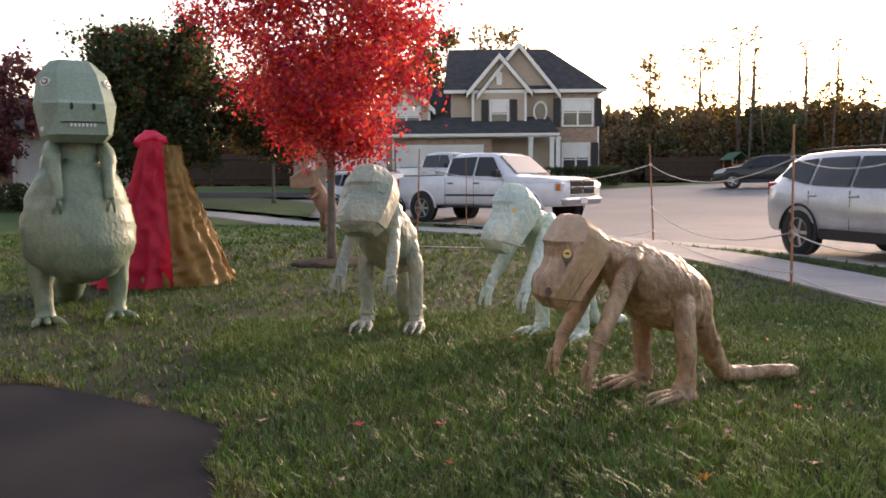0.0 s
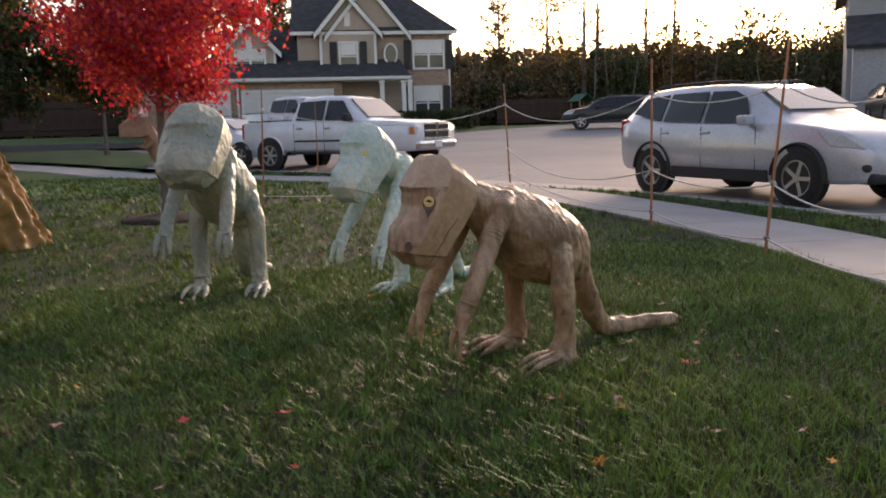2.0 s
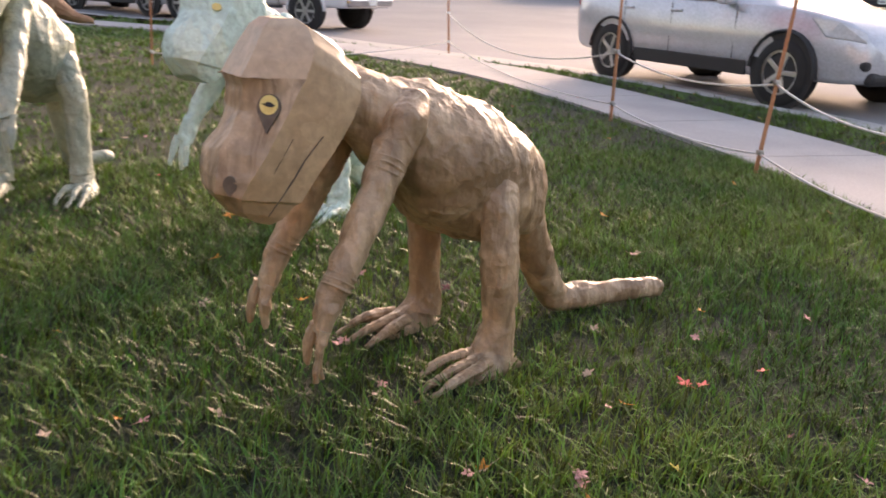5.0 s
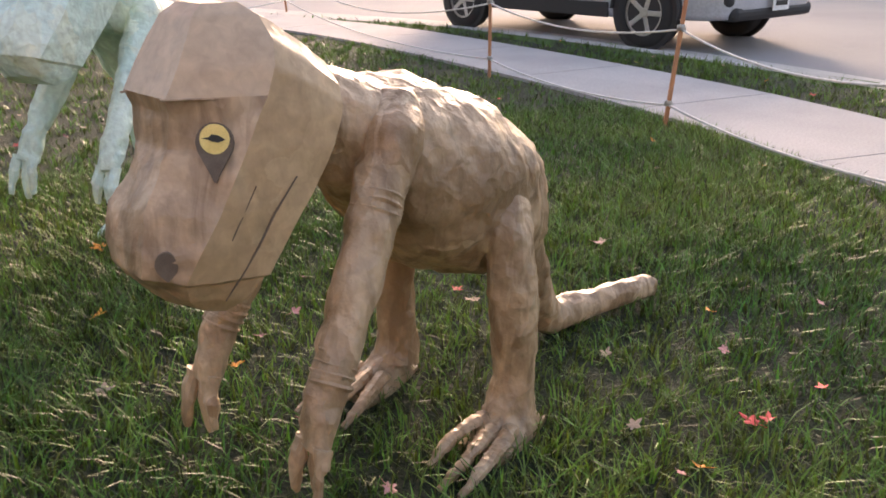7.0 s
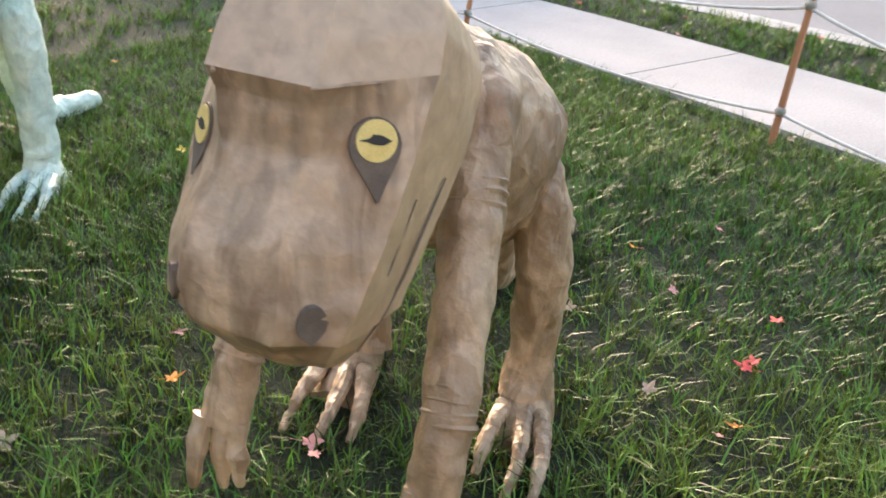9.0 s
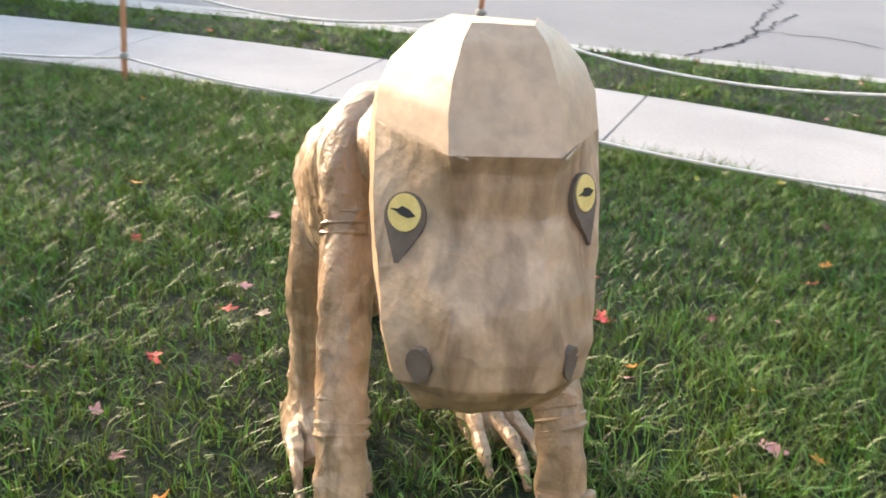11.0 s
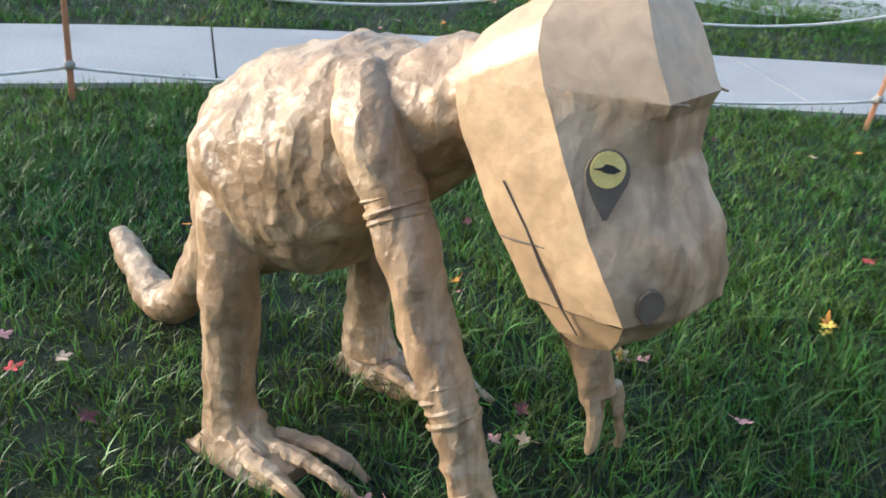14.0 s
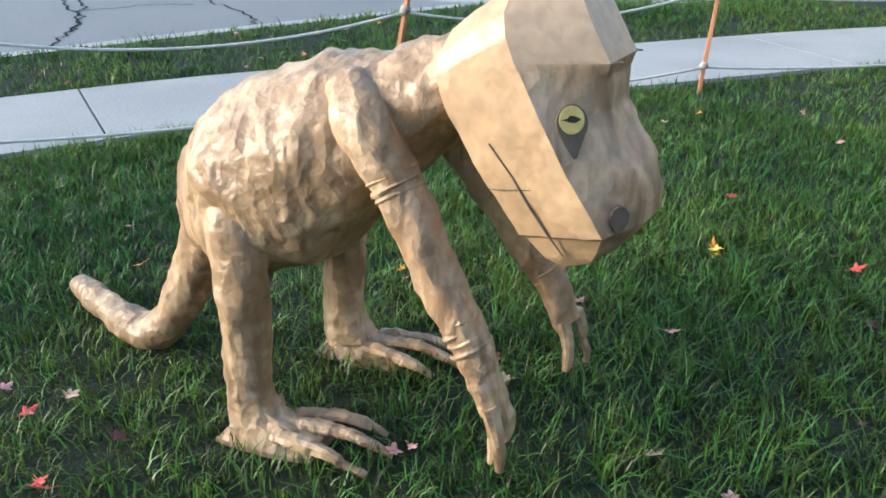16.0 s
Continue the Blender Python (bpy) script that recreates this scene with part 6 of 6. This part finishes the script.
# neighbour's asphalt drive and the bend of the far pavement
bm = bmesh.new()
strip(bm, spline([(-12, 33.0), (-5, 34.5), (1.5, 34.6)], 1), spline([(-12, 37.5), (-5, 38.2), (1.5, 37)], 1), lambda x, y: hz(x, y) + 0.03, lambda x, y: hz(x, y) + 0.03, 2)
tagged(part("driveway", bm, M["asphalt"]), "dark asphalt driveway of the neighbouring house", "driveway", kind="structure")

# ---- lawn: blades of grass, fallen leaves ----


def on_lawn(x, y):
    """Keeps points that lie on turf: not on slabs, road or drive."""
    s = side_of(IN_NP[::2], x, y)
    k = side_of(KERB_NP[::2], x, y)
    d = side_of(DRIVE_NP[::2], x, y)
    turf = ((s < -0.01) | (s > 1.26)) & (k < -0.17)
    return turf & (d > 0.02)


def grass(n, x0, x1, y0, y1, hgt, wid, seed, name, key="blade", keep=None):
    g = np.random.default_rng(seed)
    nt = max(1, n // 16)
    tx, ty, ta = g.uniform(x0, x1, nt), g.uniform(y0, y1, nt), g.uniform(0, 2 * np.pi, nt)
    ti = g.integers(0, nt, n)
    loose = g.uniform(0, 1, n) < 0.22
    x = np.where(loose, g.uniform(x0, x1, n), tx[ti] + g.normal(0, 0.013 + 3 * wid, n))
    y = np.where(loose, g.uniform(y0, y1, n), ty[ti] + g.normal(0, 0.013 + 3 * wid, n))
    flop = ta[ti]
    tall = (0.7 + 0.6 * g.uniform(0, 1, nt))[ti]
    ok = on_lawn(x, y)
    if keep is not None:
        ok &= keep(x, y)
    # patchy growth
    pt = 0.5 + 0.25 * np.sin(x * 2.1 + 1.3 * np.sin(y * 1.7)) + 0.25 * np.sin(y * 2.6 + 1.1 * np.sin(x * 2.3 + 1))
    ok &= g.uniform(0, 1, n) < 0.55 + 0.45 * pt
    x, y, pt, flop, tall = x[ok], y[ok], pt[ok], flop[ok], tall[ok]
    n = len(x)
    z = height(x, y) - 0.006
    h = hgt * g.uniform(0.45, 1.25, n) * (0.75 + 0.4 * pt) * tall
    a = flop + g.normal(0, 1.1, n)
    lean = h * g.uniform(0.1, 1.5, n) ** 1.2
    w = wid * g.uniform(0.6, 1.3, n)
    b = a + np.pi / 2 + g.normal(0, 0.5, n)
    dx, dy = np.cos(a), np.sin(a)
    wx, wy = np.cos(b) * w, np.sin(b) * w
    p0 = np.stack([x - wx, y - wy, z], 1)
    p1 = np.stack([x + wx, y + wy, z], 1)
    mx, my, mz = x + dx * lean * 0.35, y + dy * lean * 0.35, z + h * 0.62
    p2 = np.stack([mx + wx * 0.8, my + wy * 0.8, mz], 1)
    p3 = np.stack([mx - wx * 0.8, my - wy * 0.8, mz], 1)
    tip = np.stack([x + dx * lean, y + dy * lean, z + h], 1)
    tip2 = tip + np.stack([wx * 0.15, wy * 0.15, np.zeros(n)], 1)
    me = bpy.data.meshes.new(name)
    V = np.stack([p0, p1, p2, p3, tip, tip2], 1).reshape(-1, 3)
    base = np.arange(n)[:, None] * 6
    L = np.concatenate([base + np.array([0, 1, 2, 3]), base + np.array([3, 2, 5, 4])], 1).reshape(-1)
    me.vertices.add(len(V))
    me.vertices.foreach_set("co", V.astype(np.float32).ravel())
    me.loops.add(len(L))
    me.loops.foreach_set("vertex_index", L.astype(np.int32))
    me.polygons.add(2 * n)
    me.polygons.foreach_set("loop_start", np.arange(0, 8 * n, 4, dtype=np.int32))
    me.update(calc_edges=True)
    o = link_mesh(name, me, M[key])
    return tagged(o, "thick green mown grass with uneven blades" if key == "blade" else "dry straw-coloured grass along the drive edge", "grass", kind="stuff")


# turf sheet whose dark colour stands in for shade among the blades
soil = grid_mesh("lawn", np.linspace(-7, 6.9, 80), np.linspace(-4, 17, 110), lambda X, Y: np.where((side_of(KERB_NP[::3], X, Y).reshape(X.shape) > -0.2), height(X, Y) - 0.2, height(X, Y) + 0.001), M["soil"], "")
tagged(soil, "dense turf under the grass blades, coloured dark for the shade there", "lawn", kind="structure")
grass(340000, -1.4, 4.8, 0.9, 7.2, 0.060, 0.0024, 1, "grass")
grass(130000, -6.5, 6.6, 4.5, 13.0, 0.060, 0.0036, 2, "grass", keep=lambda x, y: ((y > 7.2) | (x < -1.4) | (x > 4.8)) & ~((x > 4.8) & (y < 9)))
grass(50000, 0.5, 4.8, -3.0, 1.0, 0.060, 0.0030, 3, "grass")
grass(60000, 4.8, 6.8, -3.0, 9.0, 0.062, 0.0032, 6, "grass")
grass(60000, -9.0, 6.6, 13.0, 24.0, 0.070, 0.0075, 4, "grass")
grass(60000, -3.2, -0.4, 1.8, 5.4, 0.045, 0.0024, 5, "dry_grass", "straw", keep=lambda x, y: side_of(DRIVE_NP[::2], x, y) < 0.11 + 0.09 * np.sin(x * 6) * np.sin(y * 5) + 0.05 * np.sin(x * 23 + y * 17))

LEAF_MATS = [mat("fallen_red", (0.62, 0.05, 0.05), (0.75, 0.12, 0.10), 30, 0.7), mat("fallen_pink", (0.58, 0.22, 0.20), (0.68, 0.36, 0.33), 30, 0.7), mat("fallen_orange", (0.72, 0.22, 0.03), (0.80, 0.34, 0.05), 30, 0.7),
             mat("fallen_tan", (0.45, 0.30, 0.20), (0.55, 0.40, 0.30), 30, 0.8), mat("fallen_dark", (0.10, 0.03, 0.04), (0.16, 0.05, 0.05), 30, 0.8), mat("fallen_yellow", (0.75, 0.50, 0.06), (0.80, 0.6, 0.12), 30, 0.7)]


def leaf_mesh(mi, seed):
    r = random.Random(seed)
    bm = bmesh.new()
    c = bm.verts.new((0, 0, 0.004))
    ring = []
    lobes = 5
    for k in range(lobes * 4):
        a = 2 * math.pi * k / (lobes * 4)
        rad = (1.0, 0.72, 0.42, 0.70)[k % 4] * (0.75 + 0.25 * math.cos(a)) * r.uniform(0.85, 1.1)
        ring.append(bm.verts.new((math.cos(a) * rad, math.sin(a) * rad * 0.9, 0.10 * rad * math.sin(2 * a + seed) + 0.28 * rad * rad * (r.uniform(0.2, 1.0)))))
    for k in range(len(ring)):
        bm.faces.new((c, ring[k], ring[(k + 1) % len(ring)]))
    tube(bm, [(0, 0, 0.004), (-0.5, 0.03, 0.03), (-1.15, 0.1, 0.12)], [0.03, 0.025, 0.02], 4)
    me = bpy.data.meshes.new("fallen_leaf")
    bm.to_mesh(me)
    bm.free()
    me.materials.append(LEAF_MATS[mi])
    return me


leaf_kinds = [leaf_mesh(k % 6, k) for k in range(12)]
WORDS = ["bright red", "faded pink", "orange", "dry tan", "dark crimson", "yellow"]
# the plainest ones, where they lie: x, y, kind, size
KNOWN = [(0.098, 3.687, 0, 0.045), (-0.789, 3.837, 1, 0.042), (1.091, 2.796, 2, 0.045), (0.88, 5.86, 2, 0.05), (-1.506, 5.547, 3, 0.05), (0.463, 3.92, 1, 0.03), (0.672, 4.736, 3, 0.04), (1.453, 3.37, 1, 0.036), (1.947, 4.188, 3, 0.03), (2.245, 4.016, 1, 0.03),
         (0.752, 5.226, 2, 0.04), (1.995, 3.713, 0, 0.036), (2.415, 4.217, 2, 0.03), (1.06, 4.264, 1, 0.025), (2.291, 3.728, 0, 0.03), (1.076, 2.824, 5, 0.03), (2.058, 1.503, 3, 0.04), (1.84, 4.705, 3, 0.03), (1.75, 3.647, 2, 0.028), (2.053, 3.711, 0, 0.032),
         (1.298, 4.935, 1, 0.03), (1.546, 4.894, 0, 0.03), (2.734, 5.508, 2, 0.035), (2.631, 2.865, 2, 0.03), (1.249, 3.465, 3, 0.036), (2.948, 2.231, 1, 0.04), (2.555, 4.883, 3, 0.035), (-0.3, 3.72, 0, 0.035), (-0.05, 3.78, 4, 0.035),
         (1.588, 4.702, 4, 0.035), (1.842, 2.554, 2, 0.03), (1.6, 2.94, 3, 0.03), (0.913, 3.4, 1, 0.036), (0.233, 3.894, 3, 0.03), (0.064, 4.419, 3, 0.035), (1.09, 3.904, 3, 0.03), (1.449, 3.346, 1, 0.036), (1.239, 3.469, 2, 0.032), (2.626, 2.881, 2, 0.036), (2.528, 4.882, 1, 0.034), (1.531, 4.895, 0, 0.034), (1.14, 4.811, 4, 0.034), (1.625, 2.903, 1, 0.032), (1.124, 3.966, 1, 0.03), (1.289, 2.277, 0, 0.036), (1.078, 2.819, 5, 0.034), (0.661, 3.906, 3, 0.04), (0.682, 2.65, 0, 0.034), (1.253, 1.265, 1, 0.034), (1.611, 0.827, 1, 0.032), (1.824, 4.705, 3, 0.03), (2.007, 1.228, 2, 0.03), (1.08, 4.302, 1, 0.034)]
rl = random.Random(21)
spots = list(KNOWN)
while len(spots) < 225:
    x, y = rl.uniform(-4.5, 4.6), rl.uniform(0.8, 10.5)
    if on_lawn(np.array([x]), np.array([y]))[0]:
        spots.append((x, y, rl.choices(range(6), (4, 4, 2, 4, 5, 1))[0], rl.uniform(0.018, 0.036)))
while len(spots) < 275:
    x, y = rl.uniform(4.8, 6.4), rl.uniform(-1, 10)
    if on_lawn(np.array([x]), np.array([y]))[0]:
        spots.append((x, y, rl.choices(range(6), (4, 3, 2, 4, 4, 1))[0], rl.uniform(0.02, 0.04)))
for x, y, kd, s in spots:
    o = new("fallen_leaf", leaf_kinds[kd + 6 * rl.randint(0, 1)])
    o.matrix_world = pose(x, y, hz(x, y) + rl.uniform(0.028, 0.045), rl.uniform(-25, 25), rl.uniform(-25, 25), rl.uniform(0, 360)) @ Matrix.Scale(s, 4)
    tagged(o, WORDS[kd] + " maple leaf lying on the grass", "leaf", "fallen leaves on the lawn")
